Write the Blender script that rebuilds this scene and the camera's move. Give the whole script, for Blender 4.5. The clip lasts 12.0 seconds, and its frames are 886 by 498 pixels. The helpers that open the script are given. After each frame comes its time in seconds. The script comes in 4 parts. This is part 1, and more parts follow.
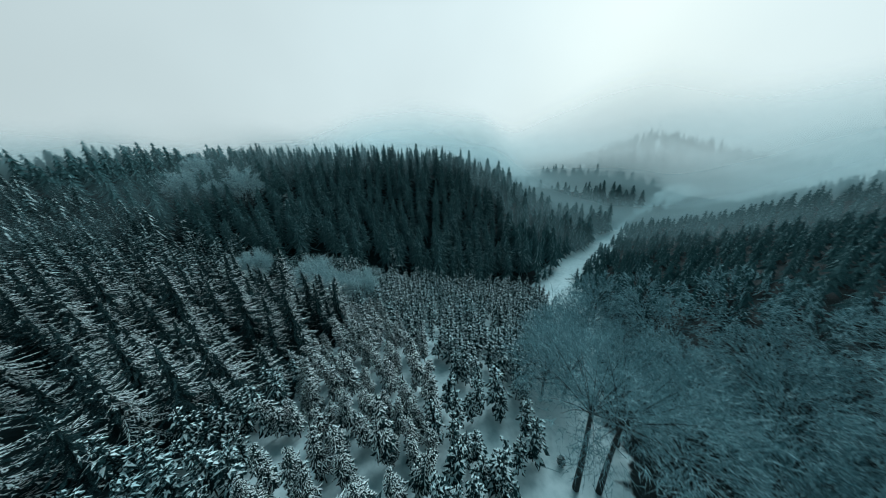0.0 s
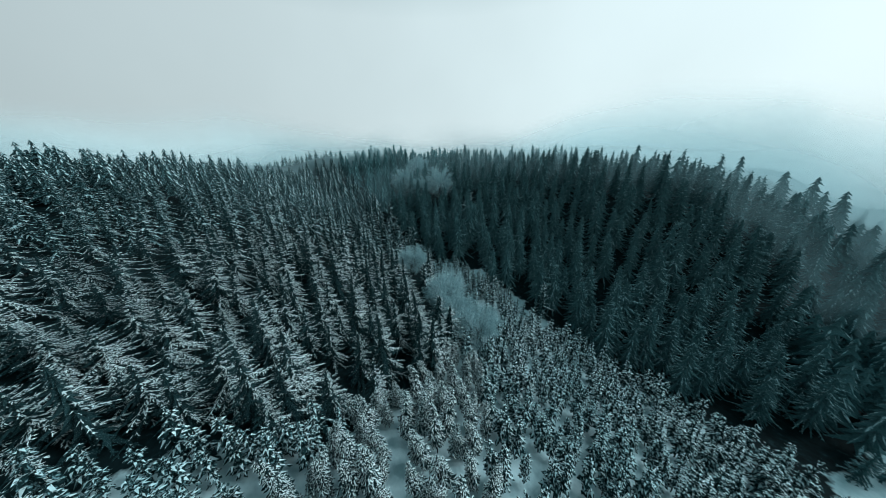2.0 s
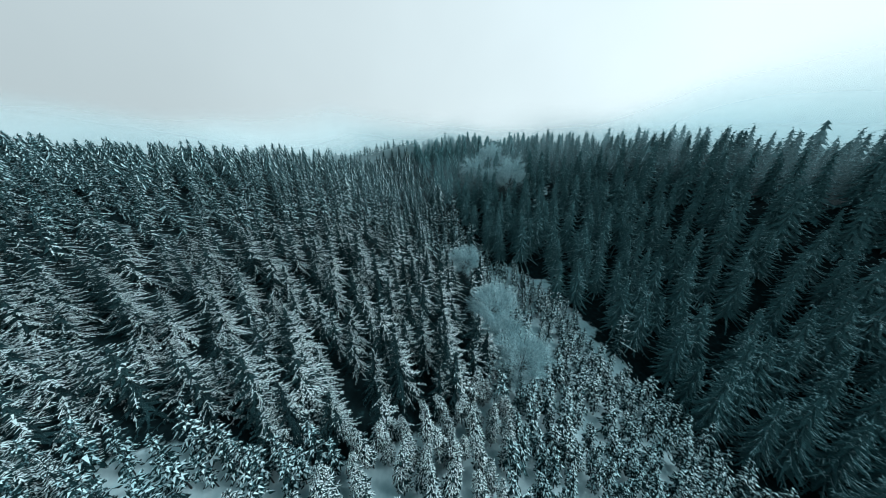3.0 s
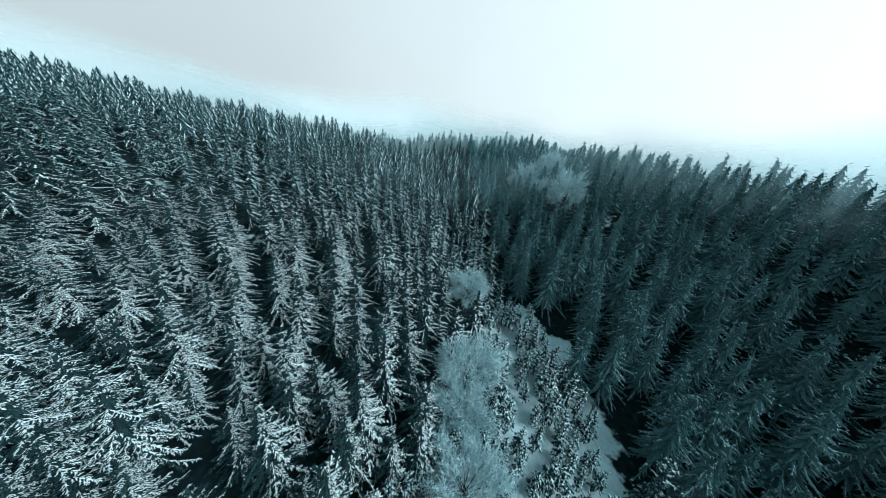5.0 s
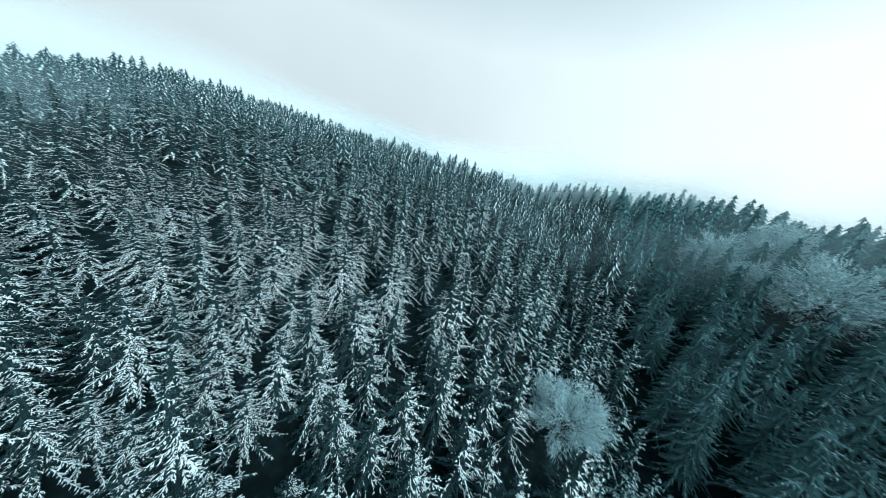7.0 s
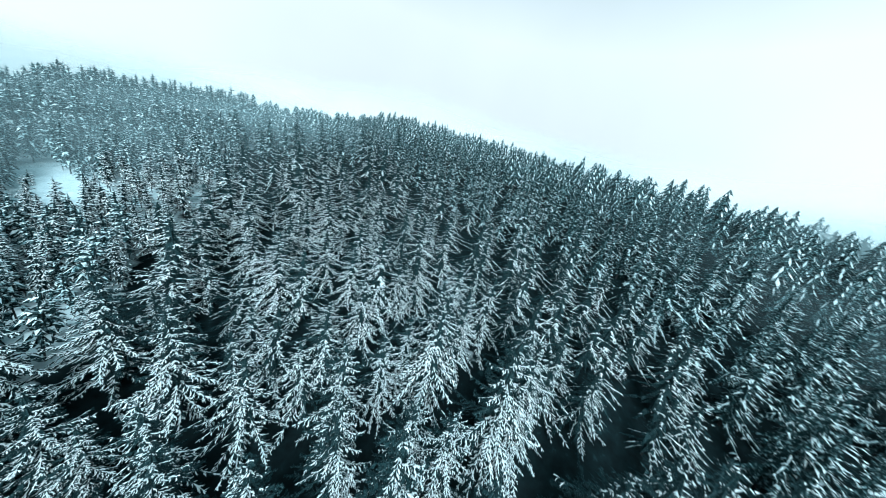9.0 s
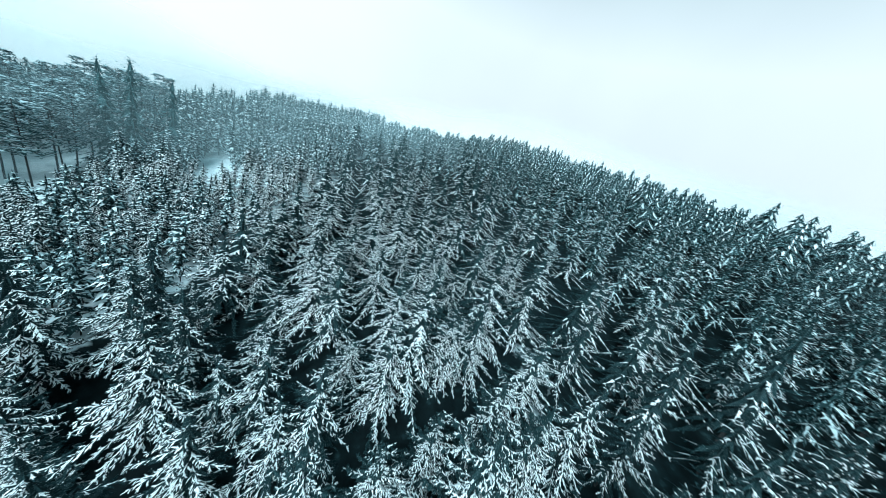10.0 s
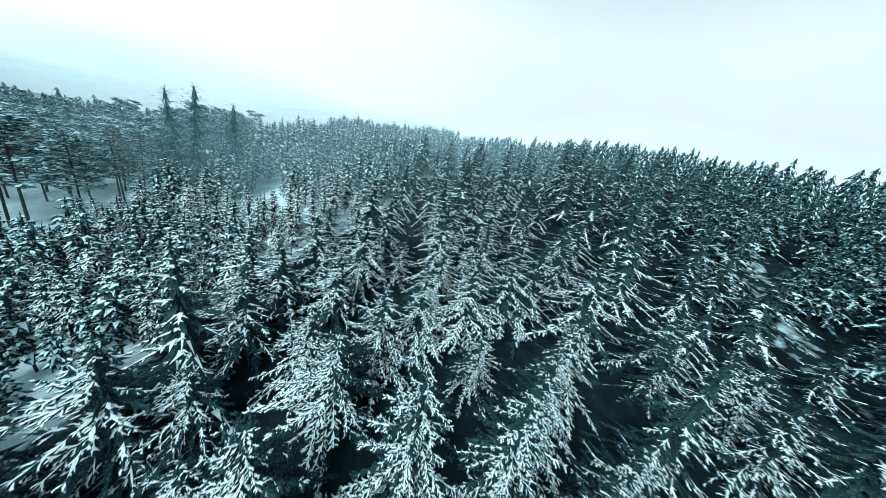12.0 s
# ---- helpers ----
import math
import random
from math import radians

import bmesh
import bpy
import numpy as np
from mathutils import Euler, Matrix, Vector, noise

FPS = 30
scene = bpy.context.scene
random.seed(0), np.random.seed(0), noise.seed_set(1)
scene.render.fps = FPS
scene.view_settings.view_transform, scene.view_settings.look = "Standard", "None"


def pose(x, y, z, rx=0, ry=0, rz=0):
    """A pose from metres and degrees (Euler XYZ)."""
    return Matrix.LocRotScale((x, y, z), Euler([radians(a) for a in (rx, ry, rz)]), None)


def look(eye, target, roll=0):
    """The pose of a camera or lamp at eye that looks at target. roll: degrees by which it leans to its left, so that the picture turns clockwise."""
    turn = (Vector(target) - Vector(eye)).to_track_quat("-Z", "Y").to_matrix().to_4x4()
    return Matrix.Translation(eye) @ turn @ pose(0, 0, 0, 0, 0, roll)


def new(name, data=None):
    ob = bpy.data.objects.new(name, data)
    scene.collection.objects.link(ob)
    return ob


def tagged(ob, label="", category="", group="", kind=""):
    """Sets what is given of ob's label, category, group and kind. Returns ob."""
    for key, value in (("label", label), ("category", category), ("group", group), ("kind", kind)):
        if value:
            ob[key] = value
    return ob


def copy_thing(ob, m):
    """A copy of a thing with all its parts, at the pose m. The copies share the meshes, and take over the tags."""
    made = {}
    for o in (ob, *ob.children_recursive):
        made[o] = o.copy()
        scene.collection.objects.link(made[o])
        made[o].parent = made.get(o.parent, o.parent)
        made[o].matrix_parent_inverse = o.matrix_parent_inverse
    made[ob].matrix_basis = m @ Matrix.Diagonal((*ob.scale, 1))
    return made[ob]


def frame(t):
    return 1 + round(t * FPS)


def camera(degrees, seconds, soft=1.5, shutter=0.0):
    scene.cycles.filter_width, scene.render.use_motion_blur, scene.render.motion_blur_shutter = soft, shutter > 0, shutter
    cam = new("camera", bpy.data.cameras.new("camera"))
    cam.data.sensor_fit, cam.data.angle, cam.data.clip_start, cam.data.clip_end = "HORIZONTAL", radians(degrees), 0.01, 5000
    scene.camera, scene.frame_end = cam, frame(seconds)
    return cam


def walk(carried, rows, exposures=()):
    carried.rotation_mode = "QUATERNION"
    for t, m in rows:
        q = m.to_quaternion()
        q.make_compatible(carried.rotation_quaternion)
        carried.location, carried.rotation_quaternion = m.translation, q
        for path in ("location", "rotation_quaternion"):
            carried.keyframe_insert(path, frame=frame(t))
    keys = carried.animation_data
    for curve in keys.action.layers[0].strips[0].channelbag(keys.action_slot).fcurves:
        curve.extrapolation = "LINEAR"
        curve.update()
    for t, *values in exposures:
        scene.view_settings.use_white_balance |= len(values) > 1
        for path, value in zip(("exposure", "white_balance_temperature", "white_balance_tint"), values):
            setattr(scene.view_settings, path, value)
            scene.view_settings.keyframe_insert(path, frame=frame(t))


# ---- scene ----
cam = camera(120.98, 12.0, soft=0.65, shutter=0.16)
PATH = [
    (0.0, -0.00, 0.00, 21.00, 68.76, 1.26, -3.71),
    (0.5, 1.20, 3.86, 21.48, 69.92, 15.61, -3.96),
    (1.0, 2.16, 7.82, 22.04, 70.79, 26.31, -3.03),
    (1.5, 2.54, 11.91, 22.58, 71.13, 35.19, -1.96),
    (2.0, 2.35, 16.06, 23.10, 70.43, 43.77, -2.02),
    (2.5, 1.61, 20.25, 23.67, 69.13, 52.88, -2.91),
    (3.0, 0.23, 24.41, 24.20, 68.19, 61.82, -3.03),
    (3.2, -0.34, 26.06, 24.35, 67.94, 64.81, -2.48),
    (4.0, -2.73, 32.39, 24.58, 66.94, 71.95, -0.13),
    (4.8, -6.55, 37.90, 23.94, 67.10, 73.84, 4.48),
    (5.0, -7.76, 39.03, 23.63, 67.37, 74.22, 6.03),
    (5.5, -10.97, 41.48, 22.68, 68.45, 77.04, 11.20),
    (6.0, -14.51, 43.35, 21.54, 69.93, 83.02, 14.43),
    (6.5, -18.35, 44.52, 20.54, 72.88, 91.75, 13.45),
    (7.0, -22.34, 44.93, 19.95, 74.20, 103.00, 11.68),
    (7.2, -23.98, 44.97, 19.77, 74.23, 108.17, 11.40),
    (8.0, -30.57, 43.90, 19.20, 73.68, 124.32, 8.82),
    (8.8, -36.01, 39.97, 18.86, 72.43, 137.66, 11.60),
    (9.0, -37.23, 38.79, 18.79, 72.37, 141.61, 13.03),
    (9.5, -40.05, 35.58, 18.52, 72.09, 152.77, 16.11),
    (10.0, -42.31, 32.06, 18.34, 71.74, 163.09, 18.38),
    (10.5, -43.80, 28.33, 18.33, 71.19, 169.69, 19.18),
    (11.0, -44.32, 24.38, 18.06, 71.00, 173.98, 19.66),
    (11.5, -44.02, 20.23, 17.40, 71.32, 178.40, 19.35),
    (12.0, -43.10, 16.04, 16.66, 71.13, 180.74, 14.40),
]
walk(cam, [(t, pose(x, y, z, 0, 0, yaw) @ pose(0, 0, 0, rx, 0, 0) @ pose(0, 0, 0, 0, 0, roll)) for t, x, y, z, rx, yaw, roll in PATH],
     exposures=[(0.0, -0.5, 5620, -4), (1.5, -0.42, 5630, -4), (3.0, -0.08, 5640, -1), (5.0, 0.13, 5650, 0), (7.0, 0.34, 5620, 0), (9.0, 0.58, 5590, 1), (12.0, 0.57, 5580, 0)])

# ---- sky and sun: an even winter overcast ----
world = bpy.data.worlds.new("overcast_sky")
scene.world = world
world.use_nodes = True
wn, wl = world.node_tree.nodes, world.node_tree.links
sky = wn.new("ShaderNodeTexSky")
sky.sky_type, sky.sun_disc = "NISHITA", False
sky.sun_elevation, sky.sun_rotation = radians(22), radians(33)
sky.air_density, sky.dust_density = 1.0, 6.0
thin = wn.new("ShaderNodeVectorMath")
thin.operation = "SCALE"
thin.inputs["Scale"].default_value = 0.05
coord, split = wn.new("ShaderNodeTexCoord"), wn.new("ShaderNodeSeparateXYZ")
ramp = wn.new("ShaderNodeValToRGB")  # bright fog low down, thicker and greyer cloud overhead
elements = ramp.color_ramp.elements
elements[0].position, elements[0].color = 0.0, (1.0, 1.015, 0.985, 1)
elements[1].position, elements[1].color = 0.8, (0.15, 0.30, 0.335, 1)
middle = elements.new(0.39)
middle.color = (1.0, 1.015, 0.99, 1)
cloud = wn.new("ShaderNodeTexNoise")
cloud.inputs["Scale"].default_value, cloud.inputs["Detail"].default_value = 1.4, 4.0
vary = wn.new("ShaderNodeMapRange")
vary.inputs["To Min"].default_value, vary.inputs["To Max"].default_value = 0.86, 1.14
cover = wn.new("ShaderNodeVectorMath")
cover.operation = "SCALE"
# the cloud is brighter on the side where the hidden sun stands
toward, glow = wn.new("ShaderNodeVectorMath"), wn.new("ShaderNodeMapRange")
toward.operation, toward.inputs[1].default_value = "DOT_PRODUCT", (0.50, 0.78, 0.37)
glow.inputs["From Min"].default_value, glow.inputs["From Max"].default_value = -1.0, 1.0
glow.inputs["To Min"].default_value, glow.inputs["To Max"].default_value = 0.60, 1.22
bright = wn.new("ShaderNodeMath")
bright.operation = "MULTIPLY"
wl.new(coord.outputs["Generated"], toward.inputs[0])
wl.new(toward.outputs["Value"], glow.inputs["Value"])
wl.new(glow.outputs["Result"], bright.inputs[0])
wl.new(vary.outputs["Result"], bright.inputs[1])
layer = wn.new("ShaderNodeMix")
layer.data_type = "RGBA"
layer.inputs["Factor"].default_value = 0.94
wl.new(coord.outputs["Generated"], split.inputs[0])
wl.new(coord.outputs["Generated"], cloud.inputs["Vector"])
wl.new(split.outputs["Z"], ramp.inputs["Fac"])
wl.new(cloud.outputs["Fac"], vary.inputs["Value"])
wl.new(ramp.outputs["Color"], cover.inputs[0])
wl.new(bright.outputs["Value"], cover.inputs["Scale"])
wl.new(sky.outputs["Color"], thin.inputs[0])
wl.new(thin.outputs["Vector"], layer.inputs["A"])
wl.new(cover.outputs["Vector"], layer.inputs["B"])
wl.new(layer.outputs["Result"], wn["Background"].inputs["Color"])
wn["Background"].inputs["Strength"].default_value = 0.98

sun = new("sun", bpy.data.lights.new("sun", "SUN"))
sun.data.energy, sun.data.angle, sun.data.color = 3.0, radians(40), (0.90, 0.985, 1.0)
sun.matrix_world = look((27, 42, 34), (0, 0, 0))


# ---- materials ----
def material(name, roughness=0.8):
    m = bpy.data.materials.new(name)
    m.use_nodes = True
    m.node_tree.nodes["Principled BSDF"].inputs["Roughness"].default_value = roughness
    m.node_tree.nodes["Principled BSDF"].inputs["Specular IOR Level"].default_value = 0.12
    return m, m.node_tree.nodes, m.node_tree.links


def noise_node(n, l, scale, detail=3.0, space="Object"):
    tex, co = n.new("ShaderNodeTexNoise"), n.new("ShaderNodeTexCoord")
    tex.inputs["Scale"].default_value, tex.inputs["Detail"].default_value = scale, detail
    if space == "World":
        geo = n.new("ShaderNodeNewGeometry")
        l.new(geo.outputs["Position"], tex.inputs["Vector"])
    else:
        l.new(co.outputs[space], tex.inputs["Vector"])
    return tex.outputs["Fac"]


def ramp_node(n, l, fac, stops):
    r = n.new("ShaderNodeValToRGB")
    e = r.color_ramp.elements
    while len(e) < len(stops):
        e.new(0.5)
    for el, (p, c) in zip(e, stops):
        el.position, el.color = p, (*c, 1)
    l.new(fac, r.inputs["Fac"])
    return r.outputs["Color"]


def bump_node(n, l, fac, strength, distance):
    b = n.new("ShaderNodeBump")
    b.inputs["Strength"].default_value, b.inputs["Distance"].default_value = strength, distance
    l.new(fac, b.inputs["Height"])
    l.new(b.outputs["Normal"], n["Principled BSDF"].inputs["Normal"])


def two_scale(name, coarse, fine, stops_a, stops_b, roughness, bump=0.0, space="World", mix=0.5):
    """A surface whose colour varies at two scales."""
    m, n, l = material(name, roughness)
    a = ramp_node(n, l, noise_node(n, l, coarse, 3, space), stops_a)
    f = noise_node(n, l, fine, 4, space)
    b = ramp_node(n, l, f, stops_b)
    mx = n.new("ShaderNodeMix")
    mx.data_type = "RGBA"
    mx.inputs["Factor"].default_value = mix
    l.new(a, mx.inputs["A"])
    l.new(b, mx.inputs["B"])
    l.new(mx.outputs["Result"], n["Principled BSDF"].inputs["Base Color"])
    if bump:
        bump_node(n, l, f, bump, 0.1)
    return m


def mottled(name, coarse, fine, stops_a, stops_b, roughness):
    """Needles and snow in fine patches: the first colour shows where the second is left out."""
    m, n, l = material(name, roughness)
    a = ramp_node(n, l, noise_node(n, l, coarse, 3, "World"), stops_a)
    (p0, c0), (p1, c1) = stops_b
    f = noise_node(n, l, fine, 5, "World")
    edge = ramp_node(n, l, f, [(p0, (0, 0, 0)), (p1, (1, 1, 1))])
    mx = n.new("ShaderNodeMix")
    mx.data_type = "RGBA"
    l.new(edge, mx.inputs["Factor"])
    mx.inputs["B" if c1 else "A"].default_value = (*(c1 or c0), 1)
    l.new(a, mx.inputs["A" if c1 else "B"])
    l.new(mx.outputs["Result"], n["Principled BSDF"].inputs["Base Color"])
    bump_node(n, l, f, 0.5, 0.05)
    return m



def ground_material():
    """Open snow, and under the trees a dark floor that paints in the shade of the stand; the border between them is
    ragged.
    """
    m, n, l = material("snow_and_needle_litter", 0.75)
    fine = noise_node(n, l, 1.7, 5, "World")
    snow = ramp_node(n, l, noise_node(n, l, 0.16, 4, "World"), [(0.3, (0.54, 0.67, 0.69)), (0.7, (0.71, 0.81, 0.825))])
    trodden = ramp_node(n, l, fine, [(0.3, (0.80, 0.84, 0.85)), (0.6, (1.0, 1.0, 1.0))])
    # the deep shade between the trees is painted into this near-black floor colour
    shade_floor = ramp_node(n, l, noise_node(n, l, 1.1, 5, "World"), [(0.35, (0.003, 0.008, 0.009)), (0.62, (0.007, 0.017, 0.019)), (0.78, (0.03, 0.065, 0.07))])
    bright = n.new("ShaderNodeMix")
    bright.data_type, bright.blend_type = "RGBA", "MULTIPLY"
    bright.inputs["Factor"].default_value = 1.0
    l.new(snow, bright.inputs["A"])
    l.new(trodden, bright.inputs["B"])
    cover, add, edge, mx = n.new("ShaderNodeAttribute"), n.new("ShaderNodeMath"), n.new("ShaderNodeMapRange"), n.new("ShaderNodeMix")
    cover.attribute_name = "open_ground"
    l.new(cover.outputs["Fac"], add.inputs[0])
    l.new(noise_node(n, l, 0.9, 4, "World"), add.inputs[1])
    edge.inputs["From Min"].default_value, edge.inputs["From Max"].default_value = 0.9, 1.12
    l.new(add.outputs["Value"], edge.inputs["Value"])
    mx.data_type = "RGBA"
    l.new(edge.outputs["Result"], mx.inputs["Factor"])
    l.new(shade_floor, mx.inputs["A"])
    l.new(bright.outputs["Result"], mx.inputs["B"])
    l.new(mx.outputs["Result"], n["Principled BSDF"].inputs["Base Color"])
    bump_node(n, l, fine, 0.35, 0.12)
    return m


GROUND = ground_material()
BOUGH_SNOW = mottled("bough_snow", 0.5, 24.0, [(0.3, (0.77, 0.87, 0.875)), (0.7, (0.90, 0.955, 0.955))], [(0.31, (0.06, 0.125, 0.135)), (0.42, None)], 0.75)
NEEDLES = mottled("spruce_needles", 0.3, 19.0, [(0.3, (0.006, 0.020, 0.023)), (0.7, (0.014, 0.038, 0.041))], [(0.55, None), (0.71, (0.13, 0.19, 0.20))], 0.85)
FAR_SNOW = mottled("far_bough_snow", 0.12, 5.0, [(0.35, (0.50, 0.66, 0.68)), (0.65, (0.79, 0.90, 0.91))], [(0.32, (0.03, 0.06, 0.065)), (0.45, None)], 0.75)
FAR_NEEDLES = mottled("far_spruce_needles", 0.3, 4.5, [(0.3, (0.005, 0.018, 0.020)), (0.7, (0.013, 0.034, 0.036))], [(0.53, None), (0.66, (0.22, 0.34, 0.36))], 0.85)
DARK_NEEDLES = two_scale("dark_spruce_needles", 0.3, 7.0, [(0.3, (0.036, 0.088, 0.094)), (0.7, (0.072, 0.145, 0.155))], [(0.45, (0.030, 0.078, 0.084)), (0.75, (0.135, 0.225, 0.235))], 0.85)
BARK = two_scale("spruce_bark", 1.5, 14.0, [(0.3, (0.024, 0.028, 0.029)), (0.7, (0.048, 0.056, 0.057))], [(0.4, (0.020, 0.024, 0.025)), (0.7, (0.072, 0.086, 0.088))], 0.9, 0.6)
FROST = two_scale("rime_on_twigs", 0.6, 4.0, [(0.3, (0.28, 0.41, 0.44)), (0.7, (0.54, 0.68, 0.70))], [(0.4, (0.20, 0.33, 0.36)), (0.7, (0.68, 0.81, 0.82))], 0.85)
FROST_DULL = two_scale("thin_rime_on_twigs", 0.22, 4.0, [(0.35, (0.10, 0.20, 0.225)), (0.65, (0.38, 0.56, 0.60))], [(0.4, (0.10, 0.20, 0.225)), (0.7, (0.46, 0.63, 0.67))], 0.85)
THIN_FROST = mottled("thin_frost_on_needles", 0.3, 5.0, [(0.3, (0.21, 0.34, 0.36)), (0.7, (0.41, 0.56, 0.58))], [(0.38, (0.025, 0.06, 0.066)), (0.52, None)], 0.85)


# ---- ground ----
def smooth(a, b, v):
    u = np.clip((v - a) / (b - a), 0.0, 1.0)
    return u * u * (3 - 2 * u)


def blend_max(a, b, k):
    return np.maximum(a, b) + k * np.exp(-np.abs(a - b) / k) * 0.5


def terrain(x, y):
    """Height of the ground: a hill in the south-west, a steeper one in the north and a valley between them that falls to the east."""
    x, y = np.asarray(x, float), np.asarray(y, float)
    # the south-western hillside, flattening out towards the south and far up in the west
    low = 1 - smooth(60, 100, -x)
    yy = np.where(y < -8, -8 - 200 * (1 - np.exp((np.minimum(y, -8) + 8) / 200)), y) * low + np.maximum(y, -105) * (1 - low)
    xx = np.where(x < -120, -105 - 50 * (1 - np.exp((np.minimum(x, -105) + 105) / 50)), np.minimum(x, 24))
    south = -2 - 0.14 * xx - 0.22 * yy - 0.15 * np.clip(x, 0, 90) * smooth(20, 90, -y)
    # the northern hillside with its crest
    yn = np.where(y > 130, 130 + 36 * (1 - np.exp(-(np.maximum(y, 130) - 130) / 36)), y)
    north = -44.5 - 0.2 * xx + 0.38 * yn - 18 * smooth(14, 54, x - 0.1 * (y - 100))
    north = 19.0 - blend_max(19.0 - north, 0.03 * (y - 120), 3.0)
    ground = blend_max(south, north, 2.0)
    ground = blend_max(ground, -17.5 - 0.01 * np.clip(x, 0, 300) + 0 * y, 1.0)
    ground = ground + 14 * smooth(90, 180, -x) * np.exp(-((y - 60) / 38) ** 2)
    # nearer crests in the west and south-west; the land falls away behind them
    ground = ground + 5.4 * np.exp(-((x + 112) / 34) ** 2 - ((y - 22) / 40) ** 2) + 4.0 * np.exp(-((x + 64) ** 2 + (y + 34) ** 2) / 24 ** 2)
    ground = ground + 7.5 * np.exp(-((x + 6) / 23) ** 2 - ((y - 116) / 17) ** 2)
    ground = ground - 0.11 * np.clip(-y - 76, 0, 100) - 6.0 * smooth(85, 150, -x) * smooth(15, 75, -y) - 3.0 * smooth(135, 175, -x)
    ground = ground - 1.6 * smooth(98, 124, y) * smooth(20, 70, -x) - 4.5 * smooth(115, 160, -x) * smooth(70, 95, y)
    ground = ground + 2.5 * smooth(45, 105, -y) * smooth(-60, -25, x) * (1 - smooth(5, 25, x))
    # the rise beyond the track in the east
    rise = 0.29 * np.clip(x - 34 - 0.75 * (y - 60), 0, 110) * smooth(14, 40, x) * smooth(-5, 35, y) * (1 - smooth(60, 160, y))
    bump = 0.8 * np.sin(x * 0.09 + 1.0) * np.sin(y * 0.07) + 0.25 * np.sin(x * 0.31) * np.sin(y * 0.27 + 2)
    ground = ground + 23 * np.exp(-((x - 178) ** 2 + (y - 228) ** 2) / 48 ** 2)
    far = smooth(260, 700, np.hypot(x, y))
    return (ground + rise + bump) * (1 - far) + far * (-4 + 8 * np.sin(x * 0.004) * np.cos(y * 0.005 + 1))


def mesh_of(name, verts, faces, mats, index=None, shade=False):
    me = bpy.data.meshes.new(name)
    verts, faces = np.asarray(verts, np.float32), np.asarray(faces, np.int32)
    k = faces.shape[1]
    me.vertices.add(len(verts))
    me.vertices.foreach_set("co", verts.ravel())
    me.loops.add(faces.size)
    me.loops.foreach_set("vertex_index", faces.ravel())
    me.polygons.add(len(faces))
    me.polygons.foreach_set("loop_start", np.arange(0, faces.size, k, dtype=np.int32))
    for m in mats:
        me.materials.append(m)
    if index is not None:
        me.polygons.foreach_set("material_index", np.asarray(index, np.int32))
    me.polygons.foreach_set("use_smooth", np.full(len(faces), shade))
    me.update(calc_edges=True)
    return me


def grid_faces(nu, nv):
    i = (np.arange(nu - 1)[:, None] * nv + np.arange(nv - 1)[None]).reshape(-1, 1)
    return np.hstack([i, i + nv, i + nv + 1, i + 1])


# ---- tree shapes: arrays of corners and triangles ----
class Shape:
    def __init__(self):
        self.v, self.f, self.n = [], [], 0

    def add(self, verts, faces):
        self.v.append(np.asarray(verts, float))
        self.f.append(np.asarray(faces, int) + self.n)
        self.n += len(verts)

    def arrays(self):
        return np.concatenate(self.v), np.concatenate(self.f)


def tube(shape, points, radii, sides):
    points = np.asarray(points, float)
    way = np.gradient(points, axis=0)
    way /= np.linalg.norm(way, axis=1)[:, None] + 1e-9
    ref = np.where(np.abs(way[:, 2:3]) > 0.9, [[1.0, 0, 0]], [[0, 0, 1.0]])
    a = np.cross(way, ref)
    a /= np.linalg.norm(a, axis=1)[:, None] + 1e-9
    b = np.cross(way, a)
    th = np.arange(sides) * 2 * np.pi / sides
    ring = points[:, None] + np.asarray(radii, float)[:, None, None] * (np.cos(th)[None, :, None] * a[:, None] + np.sin(th)[None, :, None] * b[:, None])
    f = []
    for i in range(len(points) - 1):
        for j in range(sides):
            p, q = i * sides + j, i * sides + (j + 1) % sides
            f += [(p, q, q + sides), (p, q + sides, p + sides)]
    shape.add(ring.reshape(-1, 3), f)


def blade(shape, start, way, side, length, width, drop=0.0, fold=0.3):
    """A leaf-shaped spray: a ridge with two drooping flanks."""
    start, way, side = np.asarray(start, float), np.asarray(way, float), np.asarray(side, float)
    mid = start + way * length * 0.45 - np.array([0, 0, drop * 0.25])
    tip = start + way * length - np.array([0, 0, drop])
    low = np.array([0, 0, fold * width])
    shape.add([start, mid + side * width - low, tip, mid - side * width - low], [(0, 1, 2), (0, 2, 3)])


def skirt(shape, foot, top, low, radius, points, rng):
    """One tier of boughs as a ragged cone that closes round the trunk."""
    th = rng.uniform(0, 6.28) + np.arange(2 * points) * np.pi / points + rng.uniform(-0.12, 0.12, 2 * points)
    tips = np.arange(2 * points) % 2 == 0
    rr = radius * np.where(tips, rng.uniform(0.8, 1.2, 2 * points), rng.uniform(0.3, 0.55, 2 * points))
    zz = np.where(tips, low + rng.uniform(-0.12, 0.12, 2 * points) * (top - low), low + 0.32 * (top - low))
    ring = np.stack([foot[0] + rr * np.cos(th), foot[1] + rr * np.sin(th), zz], 1)
    k = np.arange(2 * points)
    shape.add(np.vstack([ring, [[foot[0], foot[1], top]]]), np.stack([k, np.roll(k, -1), np.full(2 * points, 2 * points)], 1))
    return ring[::2]


